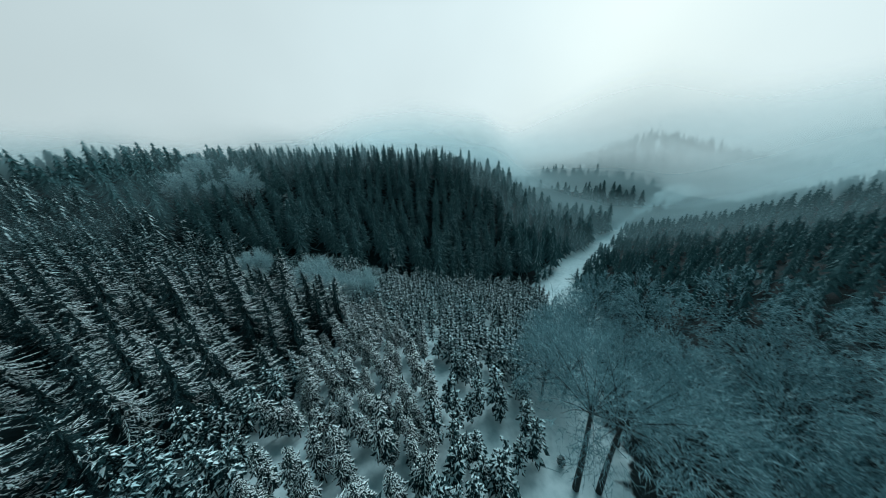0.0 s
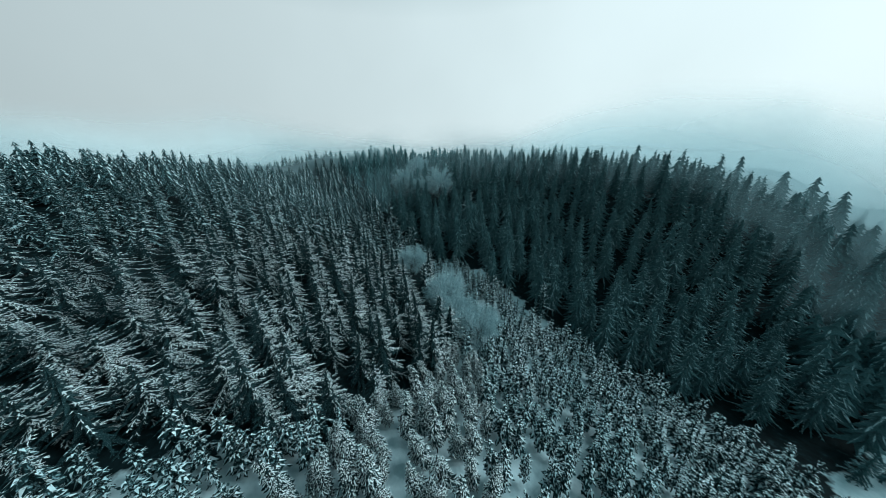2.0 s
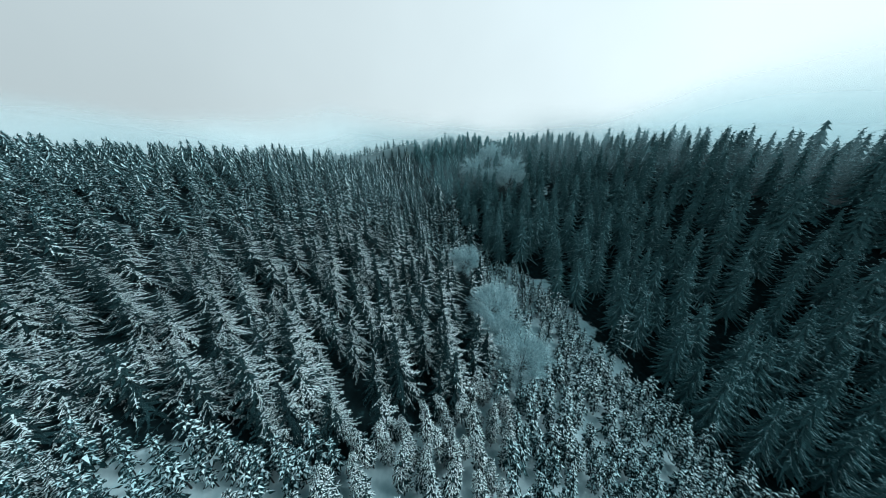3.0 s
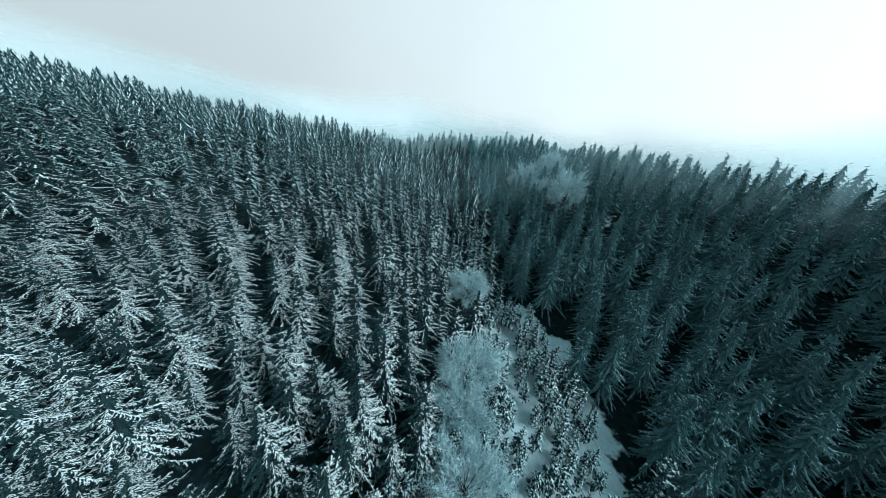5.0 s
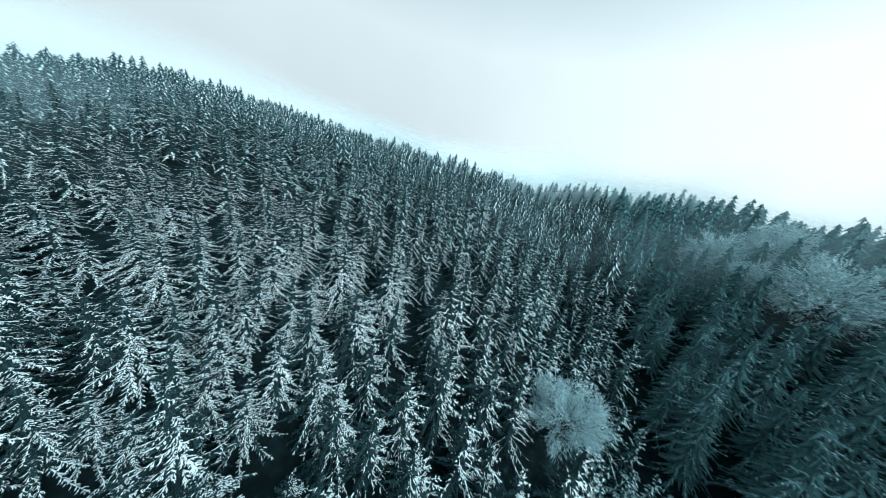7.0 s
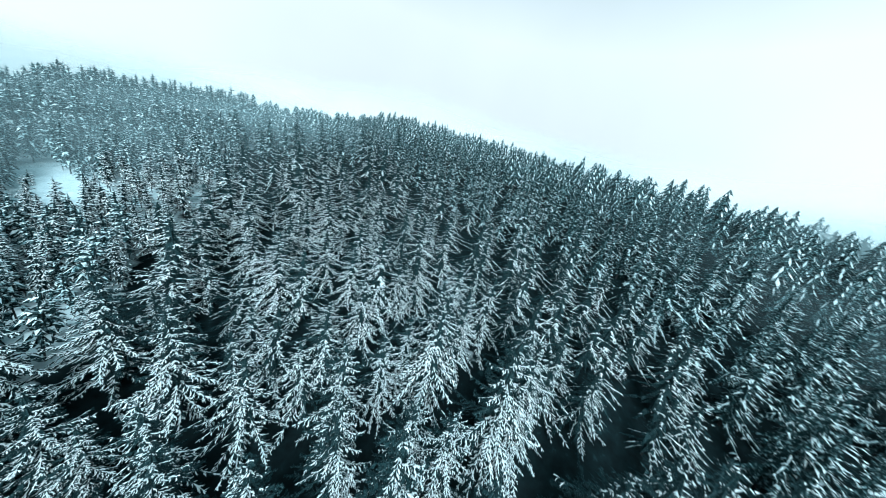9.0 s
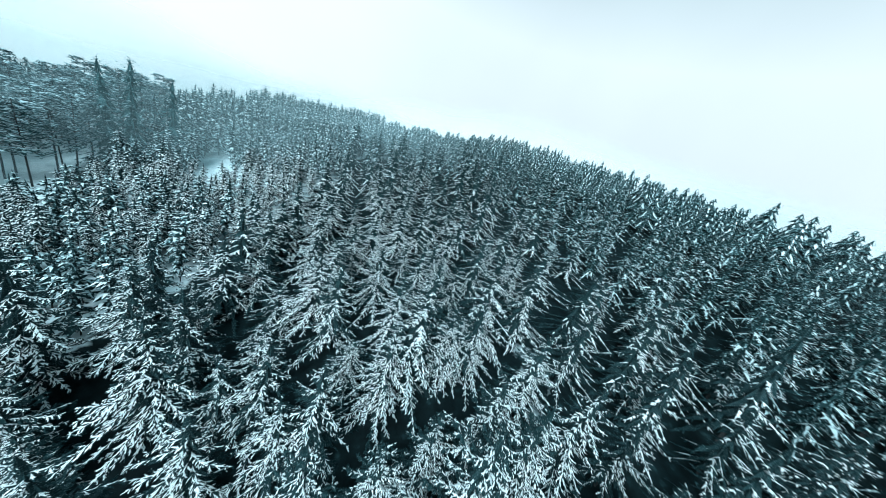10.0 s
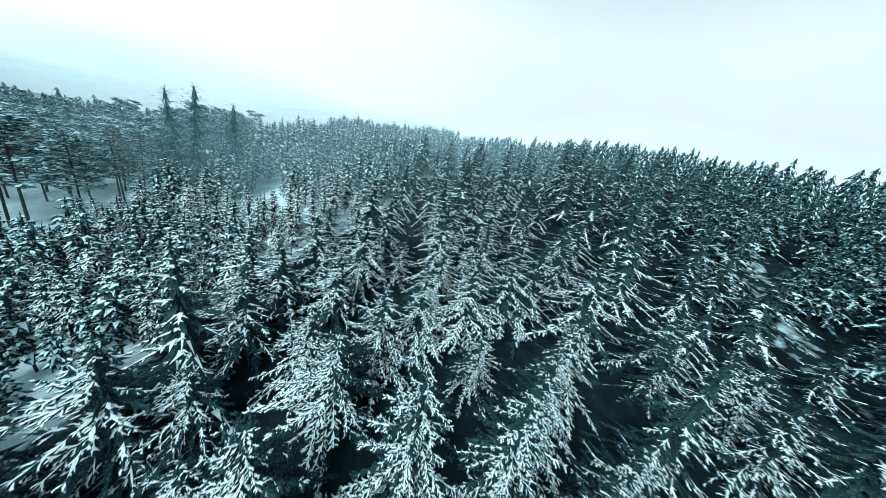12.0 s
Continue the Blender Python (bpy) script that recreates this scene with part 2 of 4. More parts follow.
def far_spruce_shape(rng, h, r, tiers, points, snow, power=0.85, load=1.0):
    """A spruce seen from far off: ragged tiers with snow along the backs of the boughs."""
    wood, green, white = Shape(), Shape(), Shape()
    zs = np.array([-0.4, h])
    tube(wood, np.stack([0 * zs, 0 * zs, zs], 1), [0.013 * h, 0.003 * h], 3)
    for w in range(tiers):
        u = (w + 0.2) / tiers
        low = h * (0.08 + 0.9 * u)
        reach = (r * (1 - low / h) ** power + 0.22) * rng.uniform(0.85, 1.15)
        top = min(h * 1.01, low + 0.62 * reach + 0.75 * h / tiers)
        foot = np.array([rng.uniform(-0.08, 0.08), rng.uniform(-0.08, 0.08)])
        n = points if u < 0.6 else max(4, points - 2)
        for tip in skirt(green, foot, top, low, reach, n, rng):
            held = rng.normal(snow * (0.6 + 0.4 * u), 0.3) * (0.74 + 0.8 * (tip[1] - foot[1]) / reach)
            if held > 0.25:
                peak = np.array([foot[0], foot[1], top])
                start, run = peak + (tip - peak) * rng.uniform(0.25, 0.45), (tip - peak)
                side = np.array([-run[1], run[0], 0]) / (np.hypot(run[0], run[1]) + 1e-6)
                length = np.linalg.norm(tip - start)
                blade(white, start + np.array([0, 0, 0.07]), (tip - start) / length, side, length * rng.uniform(0.65, 1.1), (0.06 * reach + 0.04) * min(held, 1.2) * load * rng.uniform(0.6, 1.3), 0.0, 0.35)
    return wood.arrays(), green.arrays(), white.arrays()


def blades(shape, start, tip, side, width, low, wide=0.6):
    """Many sprays at once: each a ridge from start to tip with two lowered flanks, broadest at the share wide of its length."""
    n = len(start)
    if not n:
        return
    mid = start + (tip - start) * wide
    flank = side * np.reshape(width, (-1, 1))
    down = np.zeros((n, 3))
    down[:, 2] = low
    corners = np.stack([start, mid + flank - down, tip, mid - flank - down], 1).reshape(-1, 3)
    k = 4 * np.arange(n)[:, None]
    shape.add(corners, np.concatenate([k + [[0, 1, 2]], k + [[0, 2, 3]]]))


def wedges(shape, start, tip, side, width):
    """Many single triangles, broad at the start and drawn out to the tip."""
    flank = side * np.reshape(width, (-1, 1))
    corners = np.stack([start + flank, start - flank, tip], 1).reshape(-1, 3)
    shape.add(corners, np.arange(len(corners)).reshape(-1, 3))


def feathers(shape, start, tip, side, width, rng, barbs=4):
    """Many snowy twigs at once: each a spine with short barbs to both sides of it, as loose as needles under snow."""
    n = len(start)
    if not n:
        return
    run = tip - start
    width = np.reshape(width, (-1, 1))
    mid = start + run * 0.5
    mid[:, 2] -= 0.01
    made = [np.stack([start, mid + side * width * 0.55, tip], 1), np.stack([start, tip, mid - side * width * 0.55], 1)]
    size = np.linalg.norm(run, axis=1)[:, None]
    for j in range(barbs):
        sign = 1 if j % 2 else -1
        root = start + run * (0.15 + 0.7 * (j + rng.uniform(0, 0.9, (n, 1))) / barbs)
        out = run * rng.uniform(0.2, 0.34, (n, 1)) + side * sign * size * rng.uniform(0.12, 0.25, (n, 1))
        out[:, 2] -= rng.uniform(0.0, 0.05, n)
        half = run / (size + 1e-6) * width * 1.0
        made.append(np.stack([root - half, root + half, root + out], 1))
    corners = np.concatenate(made).reshape(-1, 3)
    shape.add(corners, np.arange(len(corners)).reshape(-1, 3))


def across(way, rng):
    """Level directions square to the given ones, tilted a little at random."""
    side = np.stack([-way[:, 1], way[:, 0], rng.uniform(-0.35, 0.35, len(way)) * np.hypot(way[:, 0], way[:, 1])], 1)
    return side / (np.linalg.norm(side, axis=1)[:, None] + 1e-6)


def spruce_shape(rng, h, r, whorls, per, twigs, snow=1.0, bare=0.08, power=0.8, lean=0.0, load=1.0, heart=0.34, wind=0.92):
    """A spruce: trunk, feathered needle boughs and the snow on each of their twigs. twigs: pairs of twigs on the longest bough."""
    wood, green, white = Shape(), Shape(), Shape()
    fine = twigs > 7
    zs = np.linspace(-0.4, h, 5 if fine else 2)
    tube(wood, np.stack([lean * (zs / h) ** 2, 0 * zs, zs], 1), 0.013 * h * (1.03 - np.clip(zs / h, 0, 1)), 5 if fine else 3)
    up = np.array([0, 0, 1.0])
    lopsided, heavy = rng.uniform(0, 6.28), rng.uniform(0.0, 0.25)
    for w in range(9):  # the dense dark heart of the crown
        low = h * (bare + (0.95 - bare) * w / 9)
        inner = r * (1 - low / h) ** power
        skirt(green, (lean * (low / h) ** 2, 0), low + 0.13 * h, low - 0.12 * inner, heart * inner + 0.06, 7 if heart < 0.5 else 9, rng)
    coarse = 0.7 + 2.6 / twigs
    for w in range(whorls):
        u = (w + 0.5) / whorls
        z0 = h * (bare + (0.99 - bare) * u ** 0.9)
        reach = r * (1 - z0 / h) ** power + 0.16
        count = per if u < 0.85 else max(4, per - 2)
        turn, tier = rng.uniform(0, 6.28), rng.uniform(0.85, 1.15)
        for k in range(count):
            az = turn + 6.283 * (k + rng.uniform(-0.4, 0.4)) / count
            long = reach * tier * rng.uniform(0.65, 1.2) * (1 + heavy * math.cos(az - lopsided))
            out = np.array([math.cos(az), math.sin(az), 0])
            side = np.array([-out[1], out[0], 0])
            foot = np.array([lean * (z0 / h) ** 2, 0, z0 + rng.uniform(-0.5, 0.5) * h / whorls])
            rise = 0.75 * u ** 1.6 - 0.42 * (1 - u) + rng.uniform(-0.14, 0.14)
            sag, sway = 0.2 + 0.22 * (1 - u), rng.uniform(-0.3, 0.3)

            def at(s):
                s = np.reshape(s, (-1, 1))
                return foot + out * long * s + side * long * sway * s * s + up * long * (rise * s - sag * s * s + 0.4 * np.maximum(0, s - 0.6) * s)

            # how much snow this bough carries: the wind drove it from the north, and some boughs have shed theirs
            held = snow * (0.7 + 0.3 * u) * rng.choice((0.2, 0.85, 1.1, 1.3), p=(0.18, 0.2, 0.3, 0.32)) * max(0.0, 0.7 + wind * out[1])
            held = 0.0 if held < 0.16 else min(held, 1.25)
            n = max(2, int(round(twigs * min(1.15, long / r) + 0.6)))
            s = np.repeat((np.arange(n) + rng.uniform(0.1, 0.9, n)) / n * 0.9 + 0.12, 2)
            sign = np.tile([-1.0, 1.0], n)[:, None]
            p = at(s)
            tl = ((0.17 + 0.15 * long * (1.08 - s) ** 0.7) * (0.85 + 1.2 / twigs) * rng.uniform(0.6, 1.35, 2 * n))[:, None]
            way = out * rng.uniform(0.4, 0.95, (2 * n, 1)) + side * sign * rng.uniform(0.4, 0.9, (2 * n, 1))
            way = way + up * (rng.uniform(-0.75, -0.15, (2 * n, 1)) * (1.1 - 0.7 * u) + 0.35 * max(0.0, u - 0.75))
            end = p + way * tl
            # the axis of the bough takes the same sprays, end to end
            m = max(2, n // 2 + 1)
            sa = np.linspace(0.1, 0.92, m)
            pa, ea = at(sa), at(np.minimum(1.06, sa + 1.25 / m))
            p0, e0 = np.concatenate([p, pa]), np.concatenate([end, ea])
            run = e0 - p0
            size = np.linalg.norm(run, axis=1)
            cross = across(run, rng)
            broad = (0.05 + 0.11 * size) * coarse * rng.uniform(0.7, 1.3, len(size))
            if twigs > 11:
                blades(green, p0 - up * 0.015, e0 - up * 0.03, cross, broad, 0.05 * coarse, 0.5)
            else:
                wedges(green, p0 - up * 0.02, e0 + run * 0.08 - up * 0.05, cross, broad * (1.5 if twigs < 4 else 0.95))
            hang = p + (end - p) * rng.uniform(0.1, 0.9, (2 * n, 1))
            fall = hang - up * rng.uniform(0.12, 0.4, (2 * n, 1)) * (1.2 - u) + out * 0.05
            if twigs > 11:
                kf = 3 * np.arange(2 * n)[:, None]
                green.add(np.stack([hang + side * 0.06 * coarse, hang - side * 0.06 * coarse, fall], 1).reshape(-1, 3), kf + [[0, 1, 2]])
            lies = rng.random(len(size)) < np.where(np.arange(len(size)) < 2 * n, held * 0.95, held * 1.6)
            a, b = rng.uniform(0.05, 0.35, (len(size), 1)), rng.uniform(0.82, 1.06, (len(size), 1))
            wide = (0.027 + 0.056 * np.minimum(size, 0.6)) * coarse * load * rng.uniform(0.6, 1.35, len(size)) * min(1.2, 0.5 + 0.6 * held) * np.where(np.arange(len(size)) < 2 * n, 1.0, 1.1)
            if twigs > 7:
                feathers(white, (p0 + run * a * 0.6 + up * 0.03)[lies], (p0 + run * b + up * 0.03)[lies], cross[lies], wide[lies] * 1.05, rng, 3 if twigs > 11 else 2)
            else:
                wedges(white, (p0 + run * a * 0.5 + up * 0.03)[lies], (p0 + run * (b + 0.1) + up * 0.03)[lies], cross[lies], wide[lies] * 0.85)
    return wood.arrays(), green.arrays(), white.arrays()


def young_shape(rng, h, r, whorls, per, fine=True, load=1.0):
    """A slim young spruce, a blunt column of short boughs with hanging fingers of snow."""
    wood, green, white = Shape(), Shape(), Shape()
    up = np.array([0, 0, 1.0])
    zs = np.linspace(-0.3, h, 5)
    bow, bow2 = rng.uniform(-0.6, 0.6, 2)
    tube(wood, np.stack([bow * (zs / h) ** 2, bow2 * (zs / h) ** 2, zs], 1), 0.055 * (1.03 - np.clip(zs / h, 0, 1)) + 0.006, 4)
    for w in range(5):
        low = h * (0.22 + 0.155 * w)
        skirt(green, (bow * (low / h) ** 2, bow2 * (low / h) ** 2), low + 0.24 * h, low, 0.42 * r * (1.1 - 0.17 * w), 5, rng)
    few = 1.0 if fine else 1.6
    for w in range(whorls):
        u = (w + 0.5) / whorls
        z0 = h * (0.2 + 0.79 * u)
        reach = r * (1 - 0.72 * u ** 2.4) * (0.65 + 0.35 * min(1, u / 0.2)) * rng.uniform(0.75, 1.2)
        turn = rng.uniform(0, 6.28)
        az = turn + 6.283 * (np.arange(per) + rng.uniform(-0.35, 0.35, per)) / per
        long = (reach * rng.uniform(0.55, 1.25, per) + 0.08)[:, None]
        out = np.stack([np.cos(az), np.sin(az), 0 * az], 1)
        side = np.stack([-out[:, 1], out[:, 0], 0 * az], 1)
        root = np.array([bow * u * u, bow2 * u * u, z0]) + up * rng.uniform(-0.5, 0.5, (per, 1)) * h / whorls
        knee = root + out * long * 0.5 + up * long * (0.25 * u + 0.05)
        tip = root + out * long - up * long * (0.55 - 0.75 * u + rng.uniform(-0.2, 0.2, (per, 1)))
        starts, tips = [root, knee], [knee, tip]
        for sign in ((-1, 1) if fine else (1,)):
            for share in ((0.35, 0.75) if fine else (0.55,)):
                b = root + (knee - root) * share * 1.6 if share < 0.6 else knee + (tip - knee) * 0.3
                e = b + (out * 0.55 + side * sign * rng.uniform(0.5, 0.95, (per, 1))) * long * rng.uniform(0.4, 0.65, (per, 1)) - up * long * rng.uniform(0.1, 0.5, (per, 1)) * (1.15 - u)
                starts.append(b)
                tips.append(e)
        p0, e0 = np.concatenate(starts), np.concatenate(tips)
        run = e0 - p0
        size = np.linalg.norm(run, axis=1)
        cross = across(run, rng)
        blades(green, p0 - up * 0.02, e0 - up * 0.05, cross, (0.045 + 0.13 * size) * few, 0.05, 0.5)
        lies = rng.random(len(size)) < (0.84 if fine else 0.72)
        lies[:per] = rng.random(per) < 0.35
        wide = (0.03 + 0.07 * size) * few * load * rng.uniform(0.65, 1.3, len(size))
        s0, s1 = p0 + run * rng.uniform(0.0, 0.25, (len(size), 1)) + up * 0.035, p0 + run * rng.uniform(0.9, 1.12, (len(size), 1)) + up * 0.03
        if fine:
            feathers(white, s0[lies], s1[lies], cross[lies], wide[lies], rng, 2)
        else:
            wedges(white, s0[lies], s1[lies], cross[lies], wide[lies] * 0.9)
    top = np.array([[bow, bow2, h]])
    blades(white, top - up * 0.4, top + up * 0.08, np.array([[1.0, 0, 0]]), np.array([0.05]), 0.0)
    return wood.arrays(), green.arrays(), white.arrays()


def broadleaf_shape(rng, h, limbs, sprays, sliver, first=0.35, spread=0.38, stout=1.0):
    """A bare broadleaved tree: trunk and limbs, and a round crown of many fine rimed twigs."""
    wood, fine = Shape(), Shape()
    top = h * (0.36 + 0.4 * first)
    zs = np.linspace(-0.4, top, 5)
    bend = rng.uniform(-0.3, 0.3, 2)
    tube(wood, np.stack([bend[0] * (zs / top) ** 2, bend[1] * (zs / top) ** 2, zs], 1), stout * (0.021 - 0.014 * first) * h * (1.15 - 0.7 * np.clip(zs / top, 0, 1)), 6)
    heart = np.array([bend[0], bend[1], h * (0.53 + 0.2 * first)])
    radii = np.array([spread, spread, 0.47 - 0.2 * first]) * h * rng.uniform(0.9, 1.1, 3)
    for k in range(limbs):
        # each limb runs from the trunk to a place near the crown's surface
        az = k * 2.4 + rng.uniform(-0.4, 0.4)
        el = math.asin(min(0.98, -0.9 + first + (1.85 - first) * ((k + 0.5) / limbs)))
        end = heart + radii * np.array([math.cos(az) * math.cos(el), math.sin(az) * math.cos(el), math.sin(el)]) * rng.uniform(0.7, 0.98)
        u = np.clip(0.45 + 0.5 * (end[2] / h - 0.3) + rng.uniform(-0.1, 0.1), first, 1.0)
        base = np.array([bend[0] * u * u, bend[1] * u * u, top * u])
        ss = np.linspace(0, 1, 4)
        arch = np.array([0, 0, 0.1 * h])
        limb = base + ss[:, None] * (end - base) + (ss * (1 - ss))[:, None] * arch
        tube(wood, limb, (0.0075 - 0.005 * first) * h * (1.1 - ss), 3)
        # sprays fan outwards and upwards from the limb's outer part
        su = (0.3 + 0.75 * ((np.arange(sprays) + rng.random(sprays)) / sprays) ** 0.7)[:, None]
        q = base + su * (end - base) + su * (1 - su) * arch + rng.normal(0, 0.035 * h, (sprays, 3))
        fan = (q - heart) / radii + rng.normal(0, 0.22, (sprays, 3)) + np.array([0, 0, 0.35])
        fan /= np.linalg.norm(fan, axis=1)[:, None] + 1e-6
        b0 = np.repeat(q, 7, 0) + np.repeat(fan, 7, 0) * rng.uniform(0, 0.12 * h, (7 * sprays, 1)) + rng.normal(0, 0.026 * h, (7 * sprays, 3))
        w0 = np.repeat(fan, 7, 0) + rng.normal(0, 0.36, (7 * sprays, 3))
        w0 /= np.linalg.norm(w0, axis=1)[:, None]
        l0 = rng.uniform(0.035, 0.075, (7 * sprays, 1)) * h
        b1 = np.concatenate([b0, b0 + w0 * l0 * rng.uniform(0.2, 0.6, l0.shape), b0 + w0 * l0 * rng.uniform(0.4, 0.8, l0.shape)])
        w1 = np.concatenate([w0, w0 + rng.normal(0, 0.5, w0.shape), w0 + rng.normal(0, 0.5, w0.shape)])
        l1 = np.concatenate([l0, l0 * 0.6, l0 * 0.6])
        sd = np.cross(w1, rng.normal(0, 1, w1.shape))
        sd *= sliver / (np.linalg.norm(sd, axis=1)[:, None] + 1e-6)
        fine.add(np.stack([b1 + sd, b1 - sd, b1 + w1 * l1], 1).reshape(-1, 3), 3 * np.arange(len(b1))[:, None] + [[0, 1, 2]])
    return wood.arrays(), fine.arrays()


def pine_shape(rng, h):
    """A pine with a long bare trunk and flat, frosted layers of boughs on top."""
    wood, green, white = Shape(), Shape(), Shape()
    up = np.array([0, 0, 1.0])
    zs = np.linspace(-0.4, h * 0.97, 5)
    lean = rng.uniform(-0.5, 0.5)
    tube(wood, np.stack([lean * (zs / h) ** 2, 0 * zs, zs], 1), 0.0095 * h * (1.1 - 0.8 * np.clip(zs / h, 0, 1)), 6)
    for w in range(44):
        u = 0.42 + 0.57 * ((w // 4 + 0.5) / 11) + rng.uniform(-0.03, 0.03)
        az = w * 2.4 + rng.uniform(-0.5, 0.5)
        out = np.array([math.cos(az), math.sin(az), 0])
        side = np.array([-out[1], out[0], 0])
        long = h * 0.25 * (1.12 - u) ** 0.5 * rng.uniform(0.55, 1.2)
        start = up * h * u * 0.97 + np.array([lean * u * u, 0, 0])
        end = start + out * long + up * long * rng.uniform(-0.2, 0.25)
        tube(wood, [start, (start + end) / 2 + up * 0.06, end], [0.05, 0.03, 0.012], 3)
        # flat sprays on both sides of the bough, thickest towards its end
        n = 17
        p = start + (end - start) * rng.uniform(0.2, 1.0, (n, 1)) ** 0.7 + up * rng.uniform(-0.18, 0.22, (n, 1))
        bend = rng.uniform(-1.35, 1.35, (n, 1))
        tl = rng.uniform(0.4, 1.0, (n, 1))
        tip = p + (out * np.cos(bend) + side * np.sin(bend) + up * rng.uniform(-0.3, 0.3, (n, 1))) * tl
        cross = across(tip - p, rng)
        blades(green, p, tip, cross, 0.2 * tl[:, 0], 0.08, 0.55)
        lies = rng.random(n) < 0.85
        blades(white, (p + up * 0.07)[lies], (p + (tip - p) * 0.95 + up * 0.07)[lies], cross[lies], (0.19 * tl[:, 0])[lies], 0.04, 0.6)
    return wood.arrays(), green.arrays(), white.arrays()


# ---- planting ----
rng = np.random.default_rng(7)


def inside(poly, x, y):
    poly = np.asarray(poly, float)
    hit = np.zeros(np.shape(x), bool)
    for (x0, y0), (x1, y1) in zip(poly, np.roll(poly, -1, axis=0)):
        cut = (y0 > y) != (y1 > y)
        with np.errstate(divide="ignore", invalid="ignore"):
            hit ^= cut & (x < (x1 - x0) * (y - y0) / (y1 - y0) + x0)
    return hit


def to_line(line, x, y):
    """Distance from a line of points on the plan."""
    best = np.full(np.shape(x), 1e9)
    for (x0, y0), (x1, y1) in zip(line[:-1], line[1:]):
        u = np.clip(((x - x0) * (x1 - x0) + (y - y0) * (y1 - y0)) / ((x1 - x0) ** 2 + (y1 - y0) ** 2), 0, 1)
        best = np.minimum(best, np.hypot(x - x0 - u * (x1 - x0), y - y0 - u * (y1 - y0)))
    return best


def scatter(x0, x1, y0, y1, step, jitter, turn=0.3):
    """Uneven rows of planting places over a rectangle."""
    c, half = np.array([(x0 + x1) / 2, (y0 + y1) / 2]), math.hypot(x1 - x0, y1 - y0) / 2
    a = np.arange(-half, half, step)
    u, v = np.meshgrid(a, a, indexing="ij")
    u, v = u.ravel() + rng.uniform(-jitter, jitter, u.size) * step, v.ravel() + rng.uniform(-jitter, jitter, u.size) * step
    x, y = c[0] + u * math.cos(turn) - v * math.sin(turn), c[1] + u * math.sin(turn) + v * math.cos(turn)
    k = (x > x0) & (x < x1) & (y > y0) & (y < y1)
    return x[k], y[k]


PLANTATION = [(-26, -6), (-26, 9), (-23, 14.5), (-19.5, 20.5), (-18, 31), (-22, 46), (-33, 52), (-42, 57), (-49, 65), (-44, 69), (-34, 69.3), (-22, 66.8), (-14, 64.2), (4, 64), (20, 61.5), (24.5, 58), (25, 53), (22, 45.5), (15, 35), (11.2, 28), (6.5, 14), (2, 5), (-6, 1), (-10, -3)]
ROAD = [(11.5, 25), (15.5, 33), (20, 40), (25.5, 47), (29, 55), (31.5, 63), (38, 72), (57, 91), (80, 112), (103, 132), (146, 157)]
VALLEY_TRACK = [(-7, 65), (-15, 66), (-22, 68.3), (-30, 70.8), (-38, 71), (-46, 70.4)]
VALLEY_PATH = [(-41, 62.5), (-33, 59.5), (-25, 56.5)]
SNOW_GAP = [(-57, 92), (-60, 97), (-66, 104)]
LANE = [(-54, 25.5), (-56, 21), (-58.5, 17), (-66, 6), (-72, -4), (-84, -24)]
BACK_PLANTATION = [(-27.5, -3), (-27, 6), (-14, 5), (-9, 0), (-6.5, -8), (-3, -16), (3, -26), (10, -40), (14, -60), (-10, -110), (-34, -110), (-36, -60), (-34, -22)]
DARK_CLUMP = [(-39, -8), (-46, -9), (-56, -11), (-64, -16), (-66, -24), (-54, -24), (-42, -18)]
CLEARING = [(-7.5, -28.5), (-10.5, -23), (-14, -14.5), (-17, -9.5), (-20.5, -11), (-18.5, -17), (-14, -25), (-10, -30.5)]
PLANTATION_GAP = [(-17.5, 12.5), (-17.5, 18.5), (-13, 21.5), (-8, 24.5), (-6, 28.5), (-0.5, 27.5), (-0.5, 21.5), (-3, 18), (-4.5, 15), (-6, 10), (-6.5, 6), (-11, 6), (-14, 9)]
GAP_SPRUCES = [(-16.2, 15.9), (-16.6, 19.9), (-12.2, 10.9), (-10.2, 21.3), (-5.3, 17.9), (-6.6, 16.9), (-4.0, 22.5), (-11.2, 18.2), (-12.4, 15.4), (-6.0, 13.0), (-8.8, 11.7), (-13.5, 20.6), (-14.6, 17.6), (-7.4, 21.9), (-8.2, 15.0), (-3.2, 20.6), (-10.4, 13.6), (-7.6, 9.0), (-14.6, 9.6), (-11.0, 7.6)]
PINE_WOOD = [(-3, -4.5), (10, -1), (30, -8), (38, -40), (32, -64), (14, -62), (9, -44), (3, -24)]
RIDE_WOOD = [(5, 6), (8, 16), (12, 30), (18, 35), (23, 41), (28, 48), (32, 46), (34, 36), (38, 26), (45, 20), (62, 12), (62, -4), (40, -4), (10, -6)]
RIDE_EDGE = [(1, 2), (5, 9), (9.5, 17), (13, 27)]


# ---- ground sheet ----
axis = np.concatenate([-np.geomspace(3000, 162, 22), np.arange(-160, 161, 2.5), np.geomspace(162, 3000, 22)])
gx, gy = np.meshgrid(axis - 20, axis + 30, indexing="ij")
gz = terrain(gx, gy)
faces = grid_faces(len(axis), len(axis))
vx, vy = gx.ravel(), gy.ravel()
